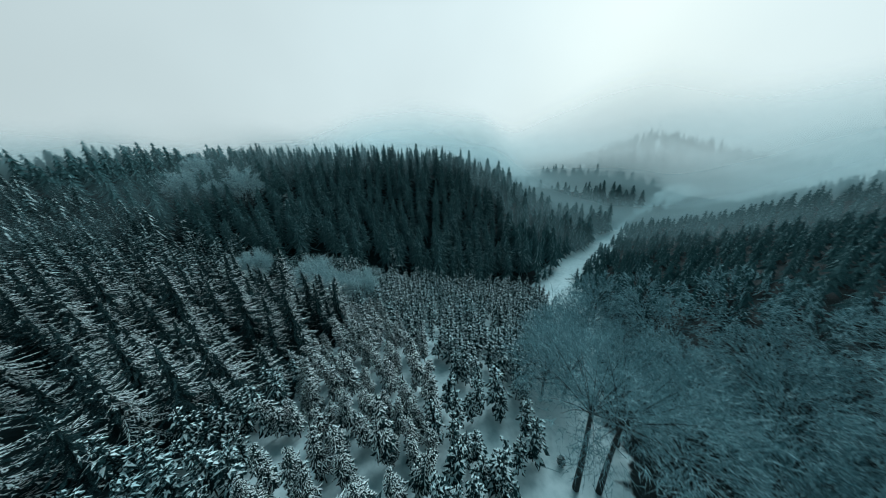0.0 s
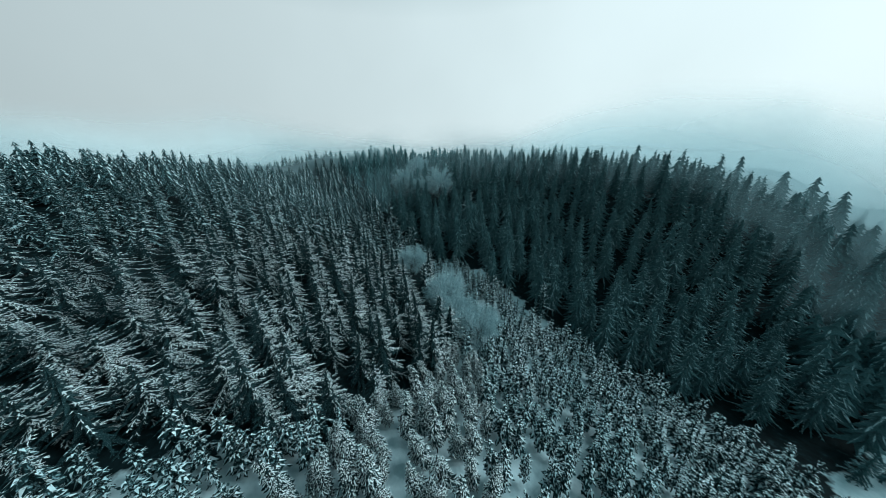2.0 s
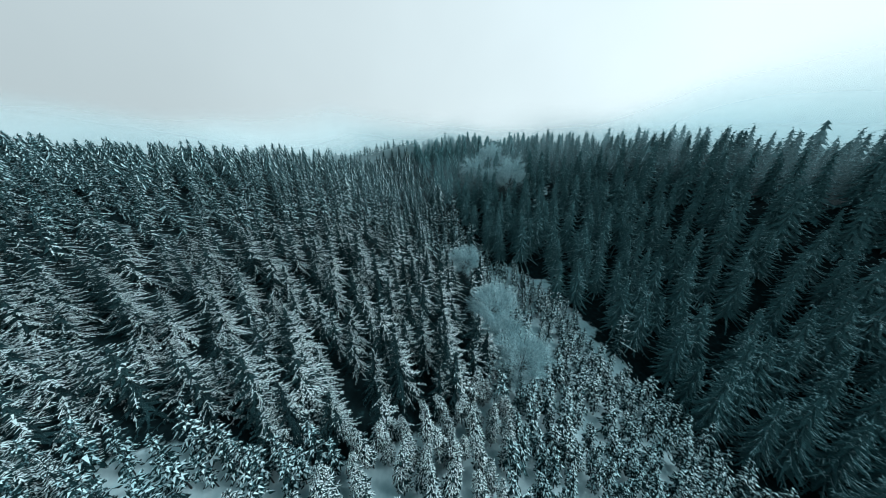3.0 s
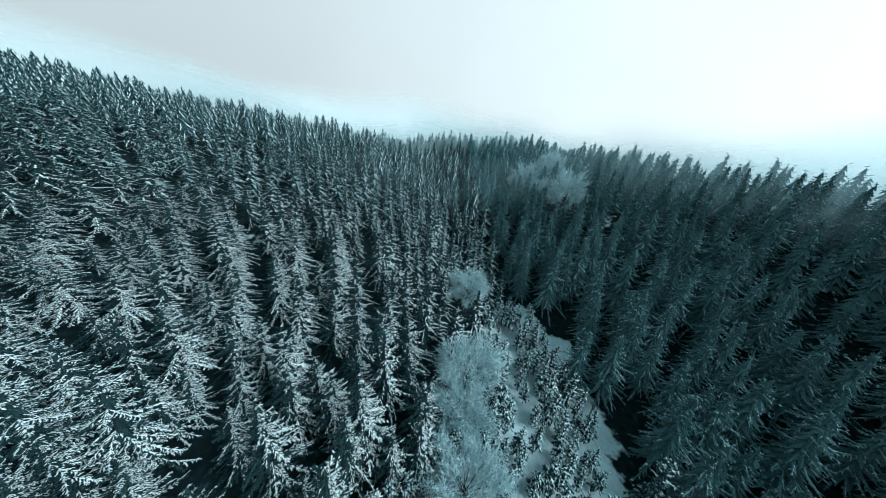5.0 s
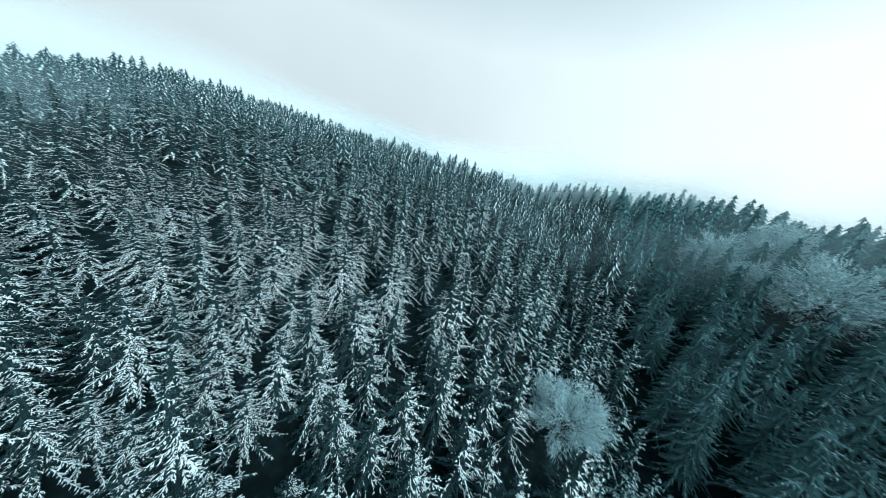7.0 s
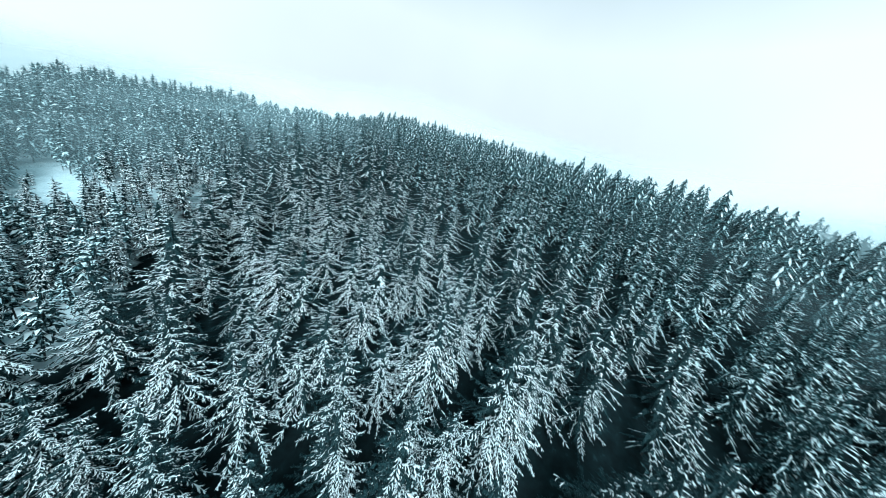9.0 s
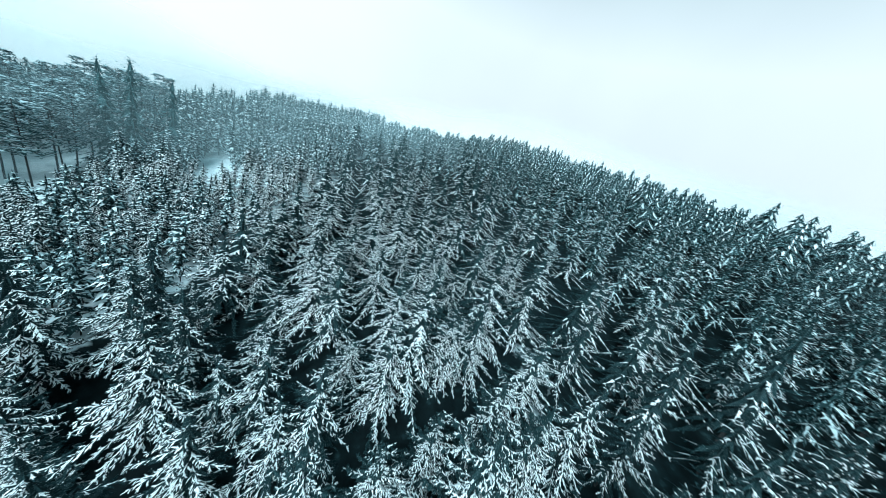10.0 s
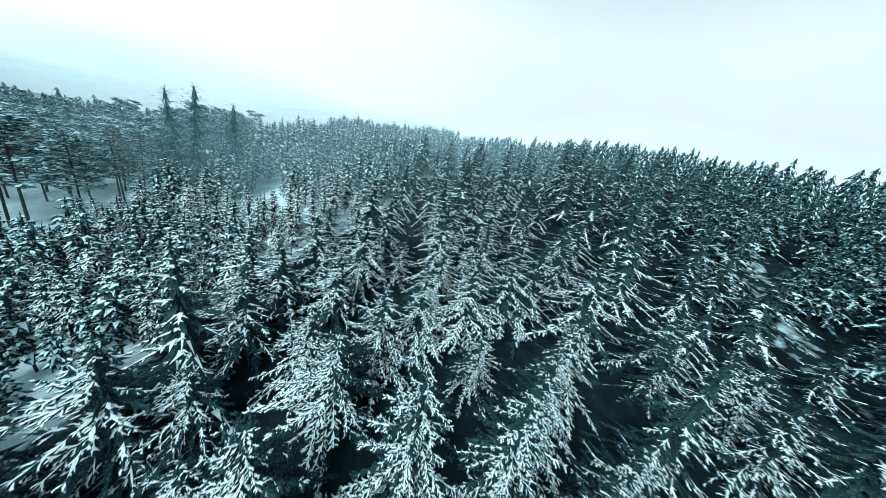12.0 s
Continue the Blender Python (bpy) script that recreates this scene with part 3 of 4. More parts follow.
# ground outside these places takes the painted tree shade
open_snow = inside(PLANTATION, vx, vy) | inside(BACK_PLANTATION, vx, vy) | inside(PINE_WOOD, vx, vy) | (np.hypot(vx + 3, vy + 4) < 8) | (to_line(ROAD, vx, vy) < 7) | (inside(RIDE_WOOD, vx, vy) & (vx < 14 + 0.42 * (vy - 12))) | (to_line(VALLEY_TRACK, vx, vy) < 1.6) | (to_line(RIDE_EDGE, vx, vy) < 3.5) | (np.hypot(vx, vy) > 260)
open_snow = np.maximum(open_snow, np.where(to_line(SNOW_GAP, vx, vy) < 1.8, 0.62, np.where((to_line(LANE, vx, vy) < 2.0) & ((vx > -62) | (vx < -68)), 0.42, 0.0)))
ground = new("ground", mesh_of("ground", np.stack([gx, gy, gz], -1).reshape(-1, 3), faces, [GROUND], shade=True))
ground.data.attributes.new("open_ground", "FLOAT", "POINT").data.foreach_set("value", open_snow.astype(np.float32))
tagged(ground, "snow-covered forest ground of two hillsides and a valley", "ground", kind="structure")


NEAR_STRETCH = [(-26, 19), (-27, 34), (-38, 31), (-50, 27), (-47, 10), (-43, -2)]
HILL_BROADLEAVES = [(-73, 94.5, 1.4), (-97, 103, 1.3), (-92, 90, 0.85), (-83, 91, 0.8)]
SMALL_SPRUCES = [(37.4, 66.0), (40.9, 66.5), (42.5, 69.5), (26.0, 66.2), (29.0, 68.6), (31.5, 70.5), (44.5, 72.0)]
LONE_BROADLEAVES = [(-19.3, 46.6, 0.95), (-30.5, 50.6, 1.05), (-48.2, 56.6, 1.05), (-25.5, 48.8, 0.82)]


# trees that stand out of the hillside stand: place and height of the top
MARKED_SPRUCES = [(-38.7, 11.2, 7.8), (-42.5, 1.8, 9.4), (-42.8, 16.4, 6.3), (-45.5, 0.5, 10.9), (-36.5, -3.4, 10.8), (-32.7, 19.3, 6.4), (-28.5, 14.8, 6.4), (-43.9, 8.9, 9.0),
                  (-60.8, 4.0, 12.6), (-69.2, 9.7, 13.2), (-36.7, 33.3, 5.0), (-40.6, 36.1, 6.1), (-31.3, 42.8, 3.6), (-29.6, 39.8, 4.0), (-34.0, 29.1, 5.6), (-28.5, 32.9, 4.2), (-44.6, 47.7, 6.2),
                  (-42.2, 42.9, 5.1), (-35.5, 43.0, 3.4), (-26.9, 30.8, 6.2), (-36.1, 39.2, 4.1), (-54.2, 7.6, 15.1), (-21.6, 22.1, 5.4), (-23.2, 30.2, 4.8), (-24.6, 16.1, 7.7), (-51.5, 3.5, 13.0), (-39.3, 6.6, 7.6), (-40.6, 3.6, 8.9)]


def turned(rng, x, y, size, sink=0.05, tilt=2.5, spin=180, wide=1.0):
    """A tree's pose on the ground, scaled by size; wide: its breadth for its height."""
    z = float(terrain(x, y)) - sink
    return pose(x, y, z, rng.uniform(-tilt, tilt), rng.uniform(-tilt, tilt), rng.uniform(-spin, spin)) @ Matrix.Diagonal((size * wide * rng.uniform(0.92, 1.08), size * wide * rng.uniform(0.92, 1.08), size, 1))


def part(name, arrays, mat, parent, label=""):
    ob = new(name, mesh_of(name, *arrays, [mat]))
    ob.parent = parent
    if name != "trunk":
        ob["kind"] = "stuff"
    return tagged(ob, label) if label else ob


def tree_thing(name, label, category, group, pieces):
    """One tree: an Empty at its foot and a mesh for each of its parts."""
    root = new(name)
    tagged(root, label, category, group)
    for piece, arrays, mat, text in pieces:
        part(piece, arrays, mat, root, text)
    return root


def plant(models, places, low, high, tilt=2.5, grow=None, spin=180):
    """Stand copies of the models at the places; each model itself takes one place."""
    used = set()
    for i, (x, y) in enumerate(places):
        model = models[i % len(models)] if i < len(models) else models[rng.integers(len(models))]
        tall = float(grow(x, y)) if grow else 1.0
        m = turned(rng, x, y, rng.uniform(low, high) * tall, tilt=tilt, spin=spin, wide=1 / tall)
        if model.name in used:
            copy_thing(model, m)
        else:
            used.add(model.name)
            model.matrix_basis = m


def mass(name, label, category, shapes, mats, places, low, high, tilt=2.5, spin=180, grow=None):
    """Very many trees of a wood as one mesh."""
    vs, fs, ms, base = [], [], [], 0
    joined = []
    for pieces in shapes:
        n, v, f, k = 0, [], [], []
        for j, (pv, pf) in enumerate(pieces):
            v.append(pv)
            f.append(pf + n)
            k.append(np.full(len(pf), j))
            n += len(pv)
        joined.append((np.concatenate(v), np.concatenate(f), np.concatenate(k)))
    for x, y in places:
        v, f, k = joined[rng.integers(len(joined))]
        tall = float(grow(x, y)) if grow else 1.0
        m = np.array(turned(rng, x, y, rng.uniform(low, high) * tall, tilt=tilt, spin=spin, wide=1 / tall))
        vs.append(v @ m[:3, :3].T + m[:3, 3])
        fs.append(f + base)
        ms.append(k)
        base += len(v)
    ob = new(name, mesh_of(name, np.concatenate(vs), np.concatenate(fs), mats, np.concatenate(ms)))
    return tagged(ob, label, category, kind="stuff")


def clear_of(x, y, crown=4.3):
    """Places that are not on a track, in a clearing or under a broadleaved tree."""
    k = (to_line(LANE, x, y) > 0.4 + 1.5 * np.exp(-np.hypot(x + 57.5, y - 18) / 4)) & (to_line(VALLEY_TRACK, x, y) > 1.0) & (to_line(VALLEY_PATH, x, y) > 1.0) & (to_line(SNOW_GAP, x, y) > 1.2) & ~inside(CLEARING, x, y)
    k &= to_line(ROAD, x, y) > 1.3 + 1.9 * smooth(24, 40, x) * (1 - 0.6 * smooth(52, 75, x)) + 2.8 * np.exp(-np.hypot(x - 33, y - 65) / 9)
    for bx, by, s in LONE_BROADLEAVES + HILL_BROADLEAVES:
        k &= np.hypot(x - bx, y - by) > crown * s
    return k


def east_of_road(x, y):
    return x > np.interp(y, [p[1] for p in ROAD], [p[0] for p in ROAD])


def stand_border(x):
    """Where the snowy stand of the southern side meets the dark one of the northern side."""
    return np.interp(x, (-190, -140, -120, -100, -77, -66, -51, -34, -10), (95, 82, 77.5, 75.5, 73.5, 71.5, 68, 68, 70.5))


# the grown spruce stand on the south-western hillside
def stand_growth(px, py):
    """The trees are lower towards the top of the southern slope."""
    return 1 - 0.26 * (1 - smooth(2, 26, py)) * (1 - smooth(75, 120, -px))


x, y = scatter(-158, -14, -108, 112, 3.8, 0.42)
keep = clear_of(x, y) & ~inside(PLANTATION, x, y) & ~inside(BACK_PLANTATION, x, y) & (y < stand_border(x) - 1.2) & ((x < -16) | (y < -50)) & (rng.random(len(x)) < 0.96)
for mx, my, mz in MARKED_SPRUCES:
    keep &= np.hypot(x - mx, y - my) > 2.7
x, y = x[keep], y[keep]
reach = to_line(NEAR_STRETCH, x, y)
near = np.argsort(reach)
spruces, reach = np.stack([x, y], 1)[near], reach[near]
near_places, mid_places, far_places = spruces[:200], spruces[200:][reach[200:] < 53], spruces[200:][reach[200:] >= 53]

for first, last, boughs, ring, sprays in ((0, 48, 14, 7, 13), (48, 106, 13, 6, 9), (106, 200, 11, 5, 6)):  # the nearer, the finer
    models = []
    for k in range(8):
        tall, spread = rng.uniform(9.4, 11.6), rng.uniform(3.3, 4.2)
        wood, green, white = spruce_shape(rng, tall, spread, boughs, ring, sprays, snow=(1.15, 0.95, 1.05, 0.75)[k % 4], bare=0.12, power=rng.uniform(0.75, 0.95), lean=rng.uniform(-0.4, 0.4), load=1.4 if sprays < 8 else 1.15)
        models.append(tree_thing("spruce_tree", "grown spruce with drooping boughs under fresh snow", "tree", "spruces of the hillside stand",
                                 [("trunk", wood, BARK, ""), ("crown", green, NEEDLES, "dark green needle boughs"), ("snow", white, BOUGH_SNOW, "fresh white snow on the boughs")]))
        models[-1]["tall"] = tall
    plant(models, near_places[first:last], 0.74, 1.1, spin=35, grow=stand_growth)
    for mx, my, mz in MARKED_SPRUCES:
        off = mx < -50 or my > 35
        if (first == 48) if off else (first == 0):
            model = models[rng.integers(8)]
            size = (mz - float(terrain(mx, my))) / model["tall"]
            copy_thing(model, turned(rng, mx, my, size, tilt=1.5, spin=35, wide=1.0 / size))
    for model in models:
        del model["tall"]
in_clump = inside(DARK_CLUMP, mid_places[:, 0], mid_places[:, 1])
clump_places, mid_places = mid_places[in_clump], mid_places[~in_clump]
mid_shapes = [spruce_shape(rng, rng.uniform(9.2, 11.4), rng.uniform(3.0, 3.7), 10, 5, 4, load=1.5, snow=(1.25, 1.05, 1.15, 0.8)[k % 4], power=rng.uniform(0.75, 0.95)) for k in range(8)]
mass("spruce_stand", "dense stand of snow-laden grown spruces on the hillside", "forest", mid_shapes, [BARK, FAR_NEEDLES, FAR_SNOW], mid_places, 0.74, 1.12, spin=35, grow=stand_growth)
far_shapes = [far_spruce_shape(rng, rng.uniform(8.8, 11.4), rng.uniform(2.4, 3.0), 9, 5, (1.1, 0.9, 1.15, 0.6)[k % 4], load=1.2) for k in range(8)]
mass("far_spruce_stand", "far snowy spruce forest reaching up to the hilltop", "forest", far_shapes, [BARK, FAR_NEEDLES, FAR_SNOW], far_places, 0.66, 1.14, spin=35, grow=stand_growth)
models = []
for k in range(3):
    wood, green, white = spruce_shape(rng, rng.uniform(9.5, 11.5), rng.uniform(2.3, 2.8), 13, 6, 6, snow=0.7)
    models.append(tree_thing("dark_spruce", "dark spruce that has shed most of its snow", "tree", "dark spruces on the southern crest",
                             [("trunk", wood, BARK, ""), ("crown", green, NEEDLES, "dark green needle boughs"), ("snow", white, BOUGH_SNOW, "little snow on the boughs")]))
plant(models, clump_places, 0.8, 1.15, grow=lambda px, py: 0.9 * stand_growth(px, py))

# the darker spruces of the northern hillside
x, y = scatter(-168, 120, 58, 152, 4.3, 0.42, 0.9)
keep = clear_of(x, y) & ~inside(PLANTATION, x, y) & (y > np.where(x > -10, 66.5 + 0.1 * x, stand_border(x))) & ~east_of_road(x, y) & (to_line(VALLEY_TRACK, x, y) > 1.5) & (rng.random(len(x)) < 0.95)
dark = np.stack([x[keep], y[keep]], 1)
far_off = (dark[:, 1] >= 122) | (dark[:, 0] <= -86) | (dark[:, 0] >= 24)
order = np.argsort(np.hypot(dark[:, 0] + 18, dark[:, 1] - 52) + 1000 * far_off)
lone_dark, middle_dark, far_dark = dark[order[:130]], dark[[i for i in order[130:] if not far_off[i]]], dark[far_off]
models = []
for k in range(6):
    wood, green, white = spruce_shape(rng, rng.uniform(10.5, 12.8), rng.uniform(3.1, 3.8), 15, 7, 7, snow=(1.2, 1.0, 1.1)[k % 3], bare=0.12, power=0.75, load=0.8, heart=0.72, wind=0.3)
    models.append(tree_thing("dark_spruce", "dark spruce with thin frost on its bough ends", "tree", "dark spruces of the steep slope",
                             [("trunk", wood, BARK, ""), ("crown", green, DARK_NEEDLES, "dark blue-green needle boughs"), ("snow", white, THIN_FROST, "thin dull frost on the boughs")]))
plant(models, lone_dark, 0.8, 1.12)
dark_mid = [spruce_shape(rng, rng.uniform(10.5, 12.8), rng.uniform(2.8, 3.6), 10, 6, 3, snow=1.1, power=0.75, heart=0.72, wind=0.3) for k in range(6)]
mass("dark_spruce_stand", "dark spruces with little snow on the steep slope", "forest", dark_mid, [BARK, DARK_NEEDLES, THIN_FROST], middle_dark, 0.78, 1.2)
crest = (far_dark[:, 0] > -100) & (far_dark[:, 0] < 24) & (far_dark[:, 1] > 124) & (far_dark[:, 1] < 150)
dark_crest = [spruce_shape(rng, rng.uniform(10.5, 12.8), rng.uniform(2.8, 3.5), 7, 6, 2, snow=1.2, power=0.8, heart=0.7, wind=0.3) for k in range(6)]
mass("dark_crest_spruces", "dark spruces along the crest of the steep slope", "forest", dark_crest, [BARK, DARK_NEEDLES, THIN_FROST], far_dark[crest], 0.75, 1.16)
dark_far = [far_spruce_shape(rng, rng.uniform(10.5, 12.8), rng.uniform(2.6, 3.3), 9, 6, 0.65, power=0.75) for k in range(6)]
mass("dark_hilltop_spruces", "dark spruce forest along the foggy hilltop", "forest", dark_far, [BARK, DARK_NEEDLES, THIN_FROST], far_dark[~crest], 0.7, 1.16)

# the young plantation on the flat
x, y = scatter(-50, 24, -8, 69, 1.85, 0.38, 0.55)
keep = inside(PLANTATION, x, y) & clear_of(x, y, 2.4) & (rng.random(len(x)) < 0.92)
keep &= ~inside(PLANTATION_GAP, x, y) | (np.random.default_rng(5).random(len(x)) < 0.5)
for cx, cy, wide in ((3.2, 24.4, 1.5), (2.0, 20.5, 1.4), (-15.0, 13.2, 1.9), (-12.4, 13.0, 1.7), (-10.6, 19.2, 1.6), (-9.2, 19.8, 1.3), (-6.7, 23.6, 1.3), (-5.4, 26.5, 1.3), (-2.0, 25.0, 1.6), (-1.3, 22.4, 1.2), (-4.4, 19.6, 1.0)):
    keep &= np.hypot(x - cx, y - cy) > wide
x, y = np.concatenate([x[keep], [p[0] for p in GAP_SPRUCES]]), np.concatenate([y[keep], [p[1] for p in GAP_SPRUCES]])
order = np.argsort(to_line([(-9, 9), (-10, 24), (-17, 33)], x, y))
young = np.stack([x, y], 1)[order]
models = []
for k in range(5):
    wood, green, white = young_shape(rng, rng.uniform(5.2, 6.4), rng.uniform(0.7, 0.92), 17, 5, load=1.2)
    models.append(tree_thing("young_spruce", "slim young spruce with clumps of snow, on snowy ground", "tree", "young spruces of the plantation",
                             [("trunk", wood, BARK, ""), ("crown", green, NEEDLES, "dark green needle boughs"), ("snow", white, BOUGH_SNOW, "white clumps of snow")]))
plant(models, young[:128], 0.8, 1.15, tilt=7)
young_shapes = [young_shape(rng, rng.uniform(4.6, 5.8), rng.uniform(0.8, 1.05), 9, 5, False, 1.15) for k in range(6)]
mass("young_spruce_plantation", "plantation of slim young spruces under snow", "forest", young_shapes, [BARK, FAR_NEEDLES, FAR_SNOW], young[128:], 0.78, 1.15, tilt=5)

# saplings in the gaps of the plantation
models = []
for k in range(2):
    wood, green, white = young_shape(rng, 1.5, 0.42, 6, 5)
    models.append(tree_thing("sapling", "tiny spruce sapling half buried in snow", "sapling", "saplings in the plantation's gaps",
                             [("trunk", wood, BARK, ""), ("crown", green, NEEDLES, "dark needle boughs"), ("snow", white, BOUGH_SNOW, "white tufts of snow")]))
plant(models, [(-10.0, 16.1), (-8.6, 19.2), (-5.1, 22.4), (-13.0, 14.2), (3.7, 26.8), (9.0, 13.9)], 0.5, 1.0)

# the plantation at the back, with its small clearing
x, y = scatter(-40, 20, -100, 8, 2.0, 0.32, 0.2)
keep = inside(BACK_PLANTATION, x, y) & clear_of(x, y) & ~inside(PINE_WOOD, x, y) & (rng.random(len(x)) < 0.92)
back = np.stack([x[keep], y[keep]], 1)
back = back[np.argsort(np.hypot(back[:, 0] + 24, back[:, 1] - 4))]
models = []
for k in range(5):
    wood, green, white = young_shape(rng, rng.uniform(5.2, 6.4), rng.uniform(0.85, 1.1), 14, 5, load=1.5)
    models.append(tree_thing("young_spruce", "slim snow-white young spruce in a thick plantation", "tree", "young spruces of the back plantation",
                             [("trunk", wood, BARK, ""), ("crown", green, NEEDLES, "dark green needle boughs"), ("snow", white, BOUGH_SNOW, "white tufts of snow")]))
plant(models, back[:96], 0.75, 1.2, tilt=4)
back = back[96:]
back_shapes = [young_shape(rng, rng.uniform(5.0, 6.4), rng.uniform(0.9, 1.1), 13, 5, False, 1.3) for k in range(6)]
mass("back_plantation", "thick plantation of snow-white young spruces", "forest", back_shapes, [BARK, FAR_NEEDLES, FAR_SNOW], back[back[:, 1] > -36], 0.75, 1.25)
back_far = [young_shape(rng, rng.uniform(5.4, 6.8), rng.uniform(1.0, 1.25), 8, 4, False, 1.4) for k in range(6)]
mass("far_plantation", "far plantation of snow-white young spruces up the slope", "forest", back_far, [BARK, FAR_NEEDLES, FAR_SNOW], back[back[:, 1] <= -36], 0.95, 1.5)

# broadleaved trees under rime
for trees, limbs, sprays, sliver, deep in ((LONE_BROADLEAVES, 36, 24, 0.028, 0.05), (HILL_BROADLEAVES, 30, 16, 0.05, 0.8)):
    models = []
    for k in range(2):
        wood, fine = broadleaf_shape(rng, 8.4 if sliver < 0.03 else 9.8, limbs, sprays, sliver, spread=0.46 if sliver < 0.03 else 0.4)
        models.append(tree_thing("rimed_tree", "round bare broadleaved tree white with rime", "tree", "rimed trees beside the plantation",
                                 [("trunk", wood, BARK, ""), ("crown", fine, FROST, "fine twigs covered with white rime")]))
    for i, (bx, by, s) in enumerate(trees):
        m = turned(rng, bx, by, s, sink=deep)
        if i < 2:
            models[i].matrix_basis = m
        else:
            copy_thing(models[i % 2], m)

# bare trees beside the track; the first two stand free, with long bare trunks
for ex, ey in ((9.3, 12.0), (11.1, 11.8)):
    wood, fine = broadleaf_shape(rng, 14.5, 20, 9, 0.02, first=0.85, stout=1.8)
    tree_thing("bare_tree", "slender bare tree with a long dark trunk and rimed twigs", "tree", "bare trees beside the track",
               [("trunk", wood, BARK, "dark bare trunk"), ("crown", fine, FROST_DULL, "fine grey twigs with thin rime")]).matrix_basis = turned(rng, ex, ey, 1.0)
x, y = scatter(-2, 56, -8, 62, 5.4, 0.42)
keep = inside(RIDE_WOOD, x, y) & (to_line(ROAD, x, y) > 2.4) & (x > 7.5 + 0.25 * (y - 12)) & (np.hypot(x - 9.3, y - 13) > 5.6) & ((y > 8) | (x > 15))
places = np.stack([x[keep], y[keep]], 1)
places = places[np.argsort(np.hypot(places[:, 0] - 8, places[:, 1] - 11))]
over_track = np.array([(10.4, 22.0), (13.0, 26.2), (14.6, 29.0), (17.0, 32.0), (18.2, 35.2), (21.6, 38.0), (24.2, 41.5)])
places = np.concatenate([over_track, places])
for first, last, limbs, sprays, sliver in ((0, 28, 26, 10, 0.036), (28, 200, 18, 5, 0.062)):
    models = []
    for k in range(3):
        wood, fine = broadleaf_shape(rng, 10.6, limbs, sprays, sliver, spread=0.44)
        models.append(tree_thing("bare_tree", "tall bare broadleaved tree with thin grey rime", "tree", "bare trees beside the track",
                                 [("trunk", wood, BARK, ""), ("crown", fine, FROST_DULL, "fine grey twigs with thin rime")]))
    plant(models, places[first:last], 0.78, 1.12)

# small dark spruces beside the track's clearing
models = []
for k in range(2):
    wood, green, white = spruce_shape(rng, 4.6, 1.5, 10, 5, 6, snow=0.5)
    models.append(tree_thing("small_spruce", "small dark spruce beside the snowy track", "tree", "small spruces beside the track",
                             [("trunk", wood, BARK, ""), ("crown", green, DARK_NEEDLES, "dark needle boughs"), ("snow", white, THIN_FROST, "thin frost on the boughs")]))
plant(models, SMALL_SPRUCES, 0.8, 1.15)

# young wood on the slope beyond the track
low_shapes = [far_spruce_shape(rng, rng.uniform(9, 13), rng.uniform(2.6, 3.6), 6, 6, 0.8) for k in range(6)]
scrub_shapes = [far_spruce_shape(rng, rng.uniform(4.6, 6.4), rng.uniform(1.3, 1.8), 5, 5, 0.7) for k in range(6)]
x, y = scatter(18, 130, -5, 135, 2.5, 0.45)
keep = east_of_road(x, y) & (to_line(ROAD, x, y) > 3.6) & ~inside(RIDE_WOOD, x, y) & ~inside(PINE_WOOD, x, y) & (rng.random(len(x)) < 0.92) & (y > -20 + 0.4 * x - 0.002 * x * x)
mass("wood_beyond_track", "dusky young spruce wood on the slope beyond the track", "forest", scrub_shapes, [BARK, DARK_NEEDLES, THIN_FROST], np.stack([x[keep], y[keep]], 1), 0.55, 0.9)

# woods far off in the south-east and on the foggy hills in the north-east
x, y = scatter(6, 120, -120, -2, 6.0, 0.4)
keep = ~inside(PINE_WOOD, x, y) & ~inside(BACK_PLANTATION, x, y) & ~inside(RIDE_WOOD, x, y) & (y < -36 + 0.35 * (x - 6)) & (rng.random(len(x)) < 0.9)
mass("south_east_wood", "far snowy wood in haze behind the pines", "forest", far_shapes, [BARK, FAR_NEEDLES, FAR_SNOW], np.stack([x[keep], y[keep]], 1), 0.6, 0.9)
x, y = scatter(60, 330, 165, 330, 7.0, 0.45)
keep = np.hypot(x - 178, y - 228) < 95
x, y = x[keep], y[keep]
mass("foggy_hill_wood", "dim woods on hills in the fog", "forest", low_shapes, [BARK, DARK_NEEDLES, THIN_FROST], np.stack([x, y], 1), 0.6, 0.9)

# pines with bare trunks
models = []
for k in range(3):
    wood, green, white = pine_shape(rng, 13.5)
    models.append(tree_thing("pine_tree", "tall pine with bare trunk and flat snowy crown", "tree", "pines beside the plantation",
                             [("trunk", wood, BARK, ""), ("crown", green, DARK_NEEDLES, "dark needle tufts"), ("snow", white, FROST, "snow on the tufts")]))
x, y = scatter(-8, 62, -66, 0, 4.2, 0.4)
keep = inside(PINE_WOOD, x, y)
x, y = x[keep], y[keep]
keep = np.argsort(np.hypot(x + 12, y + 14))[:76]
plant(models, np.concatenate([np.array([(-0.4, -5.5), (5.8, -6.7), (1.0, -14.0)]), np.stack([x[keep], y[keep]], 1)]), 0.8, 0.98)


# a few tall dark spruces that stand over the plantation
wood, green, white = spruce_shape(rng, 14.0, 5.2, 18, 8, 9, snow=0.8, power=0.85)
tall = tree_thing("tall_spruce", "tall dark spruce standing over the plantation", "tree", "tall spruces over the plantation",
                  [("trunk", wood, BARK, ""), ("crown", green, DARK_NEEDLES, "dark needle boughs with little snow"), ("snow", white, THIN_FROST, "thin snow on the boughs")])
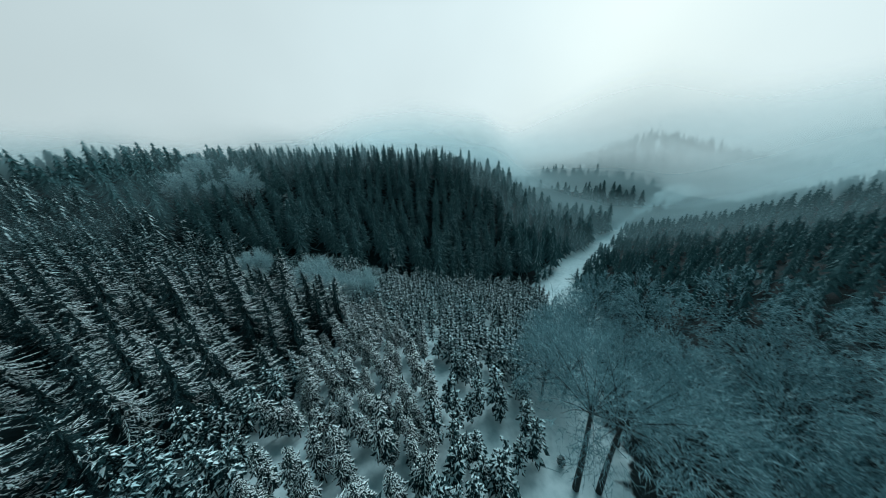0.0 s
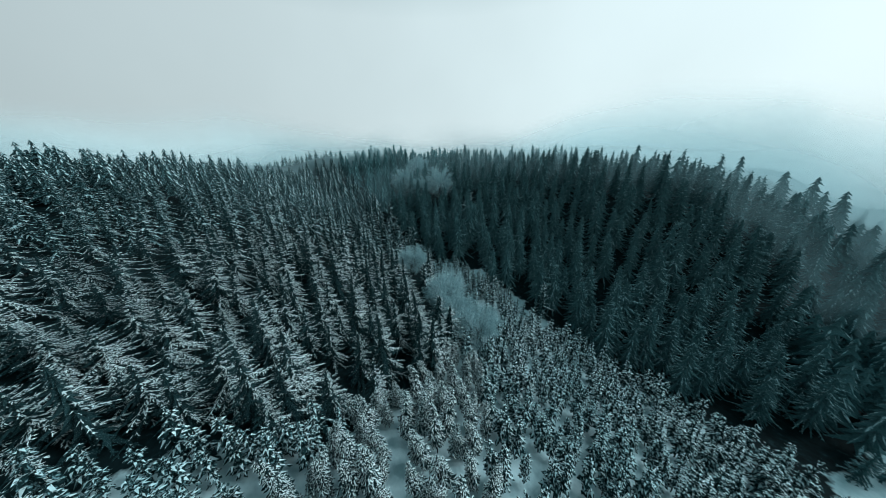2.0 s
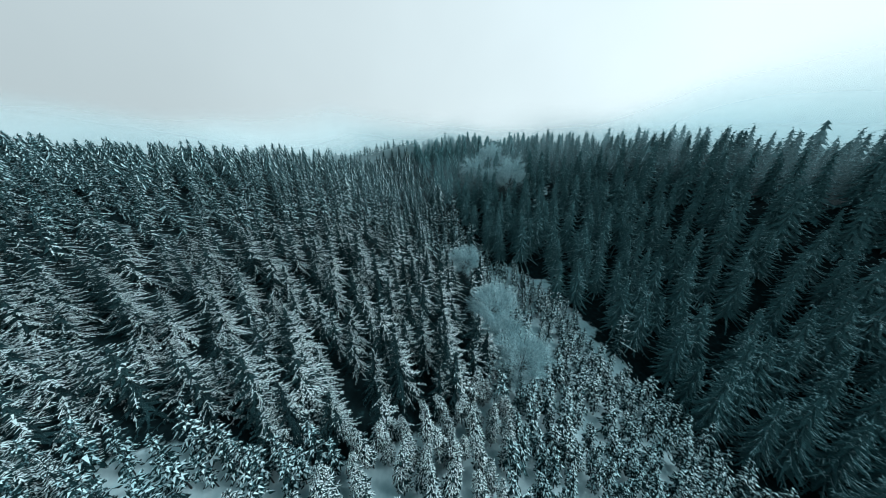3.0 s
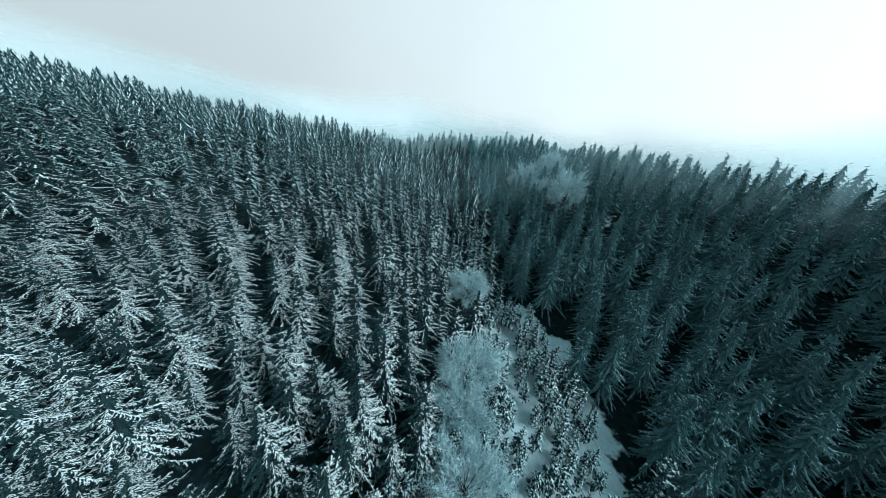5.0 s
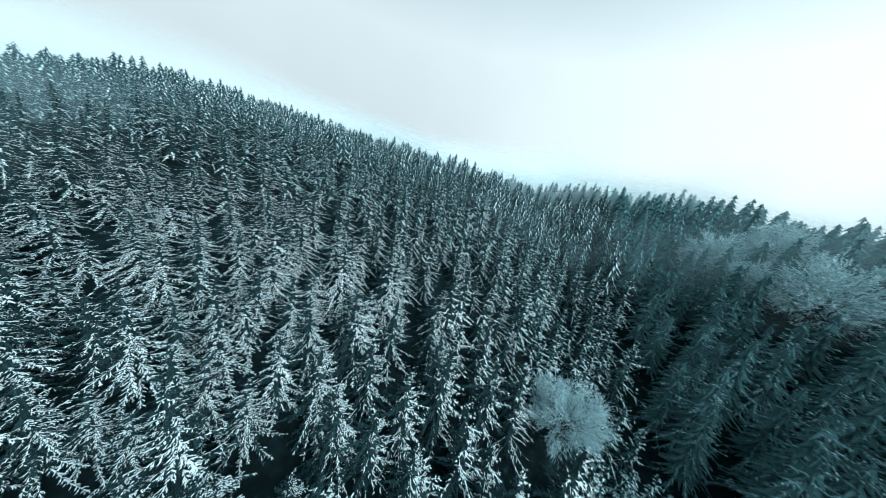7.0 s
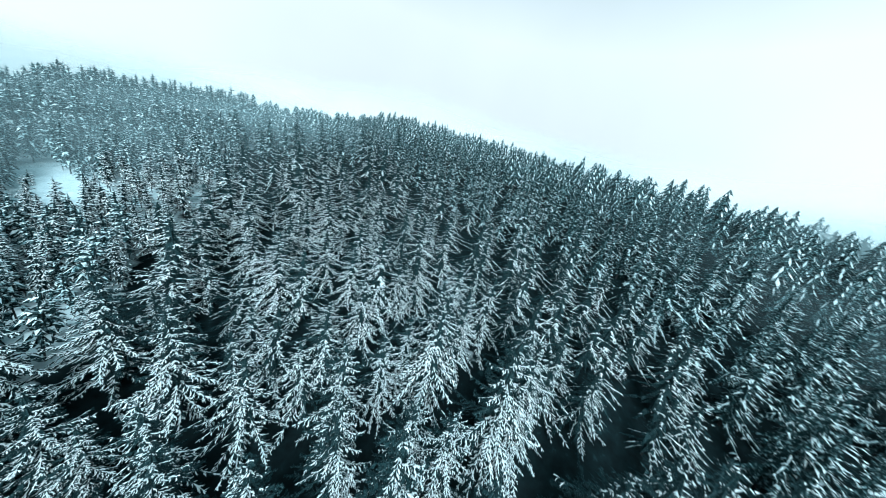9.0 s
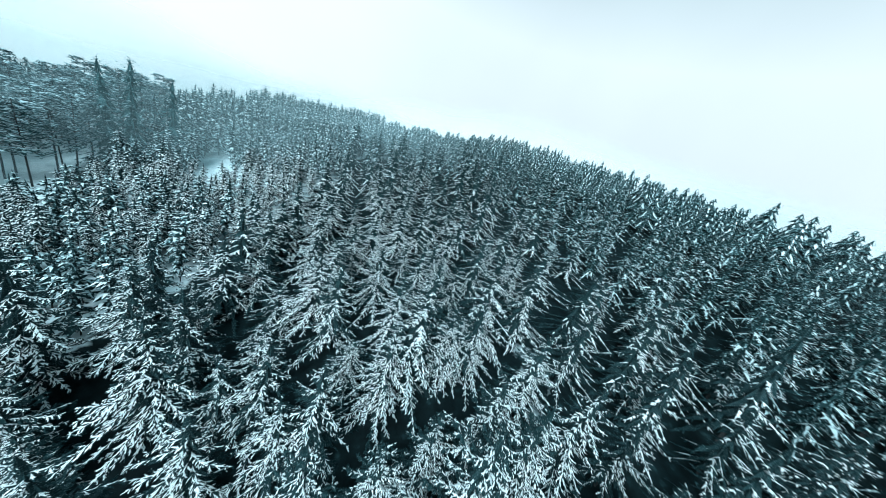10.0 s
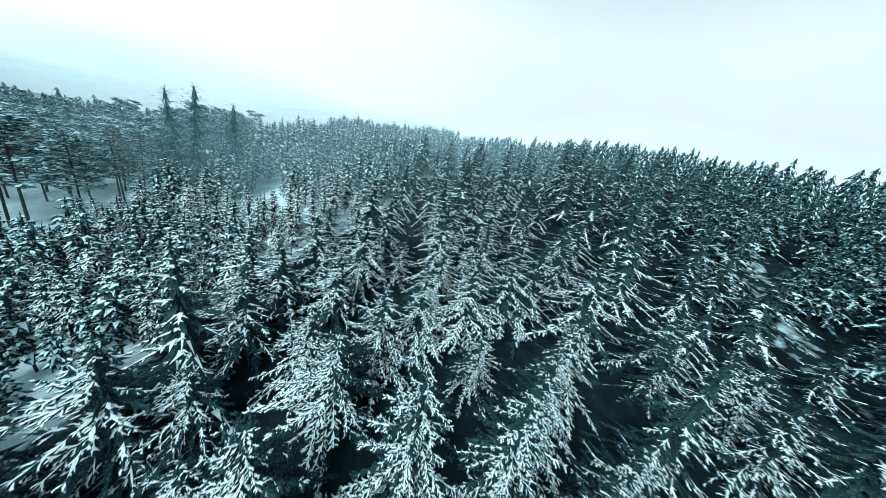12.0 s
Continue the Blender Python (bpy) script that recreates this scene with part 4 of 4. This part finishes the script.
for i, (tx, ty, size) in enumerate([(0.3, -21.0, 1.1), (-1.5, -21.9, 1.06), (-5.6, -24.6, 0.9)]):
    if i:
        copy_thing(tall, turned(rng, tx, ty, size))
    else:
        tall.matrix_basis = turned(rng, tx, ty, size)


# ---- banks of winter fog that lie over the far slopes ----
def fog_material(name, thick, colour):
    m = bpy.data.materials.new(name)
    m.use_nodes = True
    n, l = m.node_tree.nodes, m.node_tree.links
    n.clear()
    out, mix, body = n.new("ShaderNodeOutputMaterial"), n.new("ShaderNodeMixShader"), n.new("ShaderNodeMixShader")
    clear, white, glow = n.new("ShaderNodeBsdfTransparent"), n.new("ShaderNodeBsdfDiffuse"), n.new("ShaderNodeBsdfTranslucent")
    white.inputs["Color"].default_value = glow.inputs["Color"].default_value = colour
    body.inputs["Fac"].default_value = 0.5
    l.new(white.outputs[0], body.inputs[1])
    l.new(glow.outputs[0], body.inputs[2])
    uv, part_uv = n.new("ShaderNodeUVMap"), n.new("ShaderNodeSeparateXYZ")
    l.new(uv.outputs["UV"], part_uv.inputs[0])
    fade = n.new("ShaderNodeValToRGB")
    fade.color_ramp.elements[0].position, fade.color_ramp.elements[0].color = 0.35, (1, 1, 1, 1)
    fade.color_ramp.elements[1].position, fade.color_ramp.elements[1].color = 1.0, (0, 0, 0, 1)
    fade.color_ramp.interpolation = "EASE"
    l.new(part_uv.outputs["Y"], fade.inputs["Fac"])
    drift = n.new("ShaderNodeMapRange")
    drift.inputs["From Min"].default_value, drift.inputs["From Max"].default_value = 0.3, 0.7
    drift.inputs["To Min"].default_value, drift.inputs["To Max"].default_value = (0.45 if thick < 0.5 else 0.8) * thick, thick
    l.new(noise_node(n, l, 0.018, 2.0, "World"), drift.inputs["Value"])
    ends = n.new("ShaderNodeValToRGB")
    ends.color_ramp.interpolation = "EASE"
    stops = ends.color_ramp.elements
    stops.new(0.25), stops.new(0.75)
    for el, (p, c) in zip(stops, ((0.0, 0), (0.25, 1), (0.75, 1), (1.0, 0))):
        el.position, el.color = p, (c, c, c, 1)
    l.new(part_uv.outputs["X"], ends.inputs["Fac"])
    both = n.new("ShaderNodeMath")
    both.operation = "MULTIPLY"
    l.new(fade.outputs["Color"], both.inputs[0])
    l.new(ends.outputs["Color"], both.inputs[1])
    mul = n.new("ShaderNodeMath")
    mul.operation = "MULTIPLY"
    l.new(both.outputs["Value"], mul.inputs[0])
    l.new(drift.outputs["Result"], mul.inputs[1])
    l.new(mul.outputs["Value"], mix.inputs["Fac"])
    l.new(clear.outputs[0], mix.inputs[1])
    l.new(body.outputs[0], mix.inputs[2])
    l.new(mix.outputs[0], out.inputs["Surface"])
    return m


def fog_bank(radius, thick, over, start, end):
    """A tall thin curtain of fog that bends round the valley and follows the treetops."""
    ring = end - start >= 360
    a = np.radians(np.linspace(start, end, 121))
    r = radius * (1 + 0.06 * np.sin(3 * a + radius) + 0.03 * np.sin(7 * a))
    bx, by = -15 + r * np.cos(a), 35 + r * np.sin(a)
    base = terrain(bx, by) - 2
    top = base + over * (1 + 0.25 * np.sin(5 * a + radius))
    levels = np.linspace(0, 1, 5)
    v = np.stack([np.repeat(bx, 5), np.repeat(by, 5), (base[:, None] + (top - base)[:, None] * levels).ravel()], 1)
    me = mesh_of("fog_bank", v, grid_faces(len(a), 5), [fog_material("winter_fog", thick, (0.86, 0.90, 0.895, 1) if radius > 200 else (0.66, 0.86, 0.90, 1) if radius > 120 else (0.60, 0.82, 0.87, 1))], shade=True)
    layer = me.uv_layers.new(name="UVMap")
    corner = np.empty(len(me.loops), np.int32)
    me.loops.foreach_get("vertex_index", corner)
    layer.data.foreach_set("uv", np.stack([np.full(len(corner), 0.5) if ring else corner // 5 / 120.0, levels[corner % 5]], 1).astype(np.float32).ravel())
    return tagged(new("fog_bank", me), "thin pale bank of winter fog over far treetops", "fog", "banks of fog", kind="stuff")


# translucent sheets stand in for haze in the air, tinted by distance
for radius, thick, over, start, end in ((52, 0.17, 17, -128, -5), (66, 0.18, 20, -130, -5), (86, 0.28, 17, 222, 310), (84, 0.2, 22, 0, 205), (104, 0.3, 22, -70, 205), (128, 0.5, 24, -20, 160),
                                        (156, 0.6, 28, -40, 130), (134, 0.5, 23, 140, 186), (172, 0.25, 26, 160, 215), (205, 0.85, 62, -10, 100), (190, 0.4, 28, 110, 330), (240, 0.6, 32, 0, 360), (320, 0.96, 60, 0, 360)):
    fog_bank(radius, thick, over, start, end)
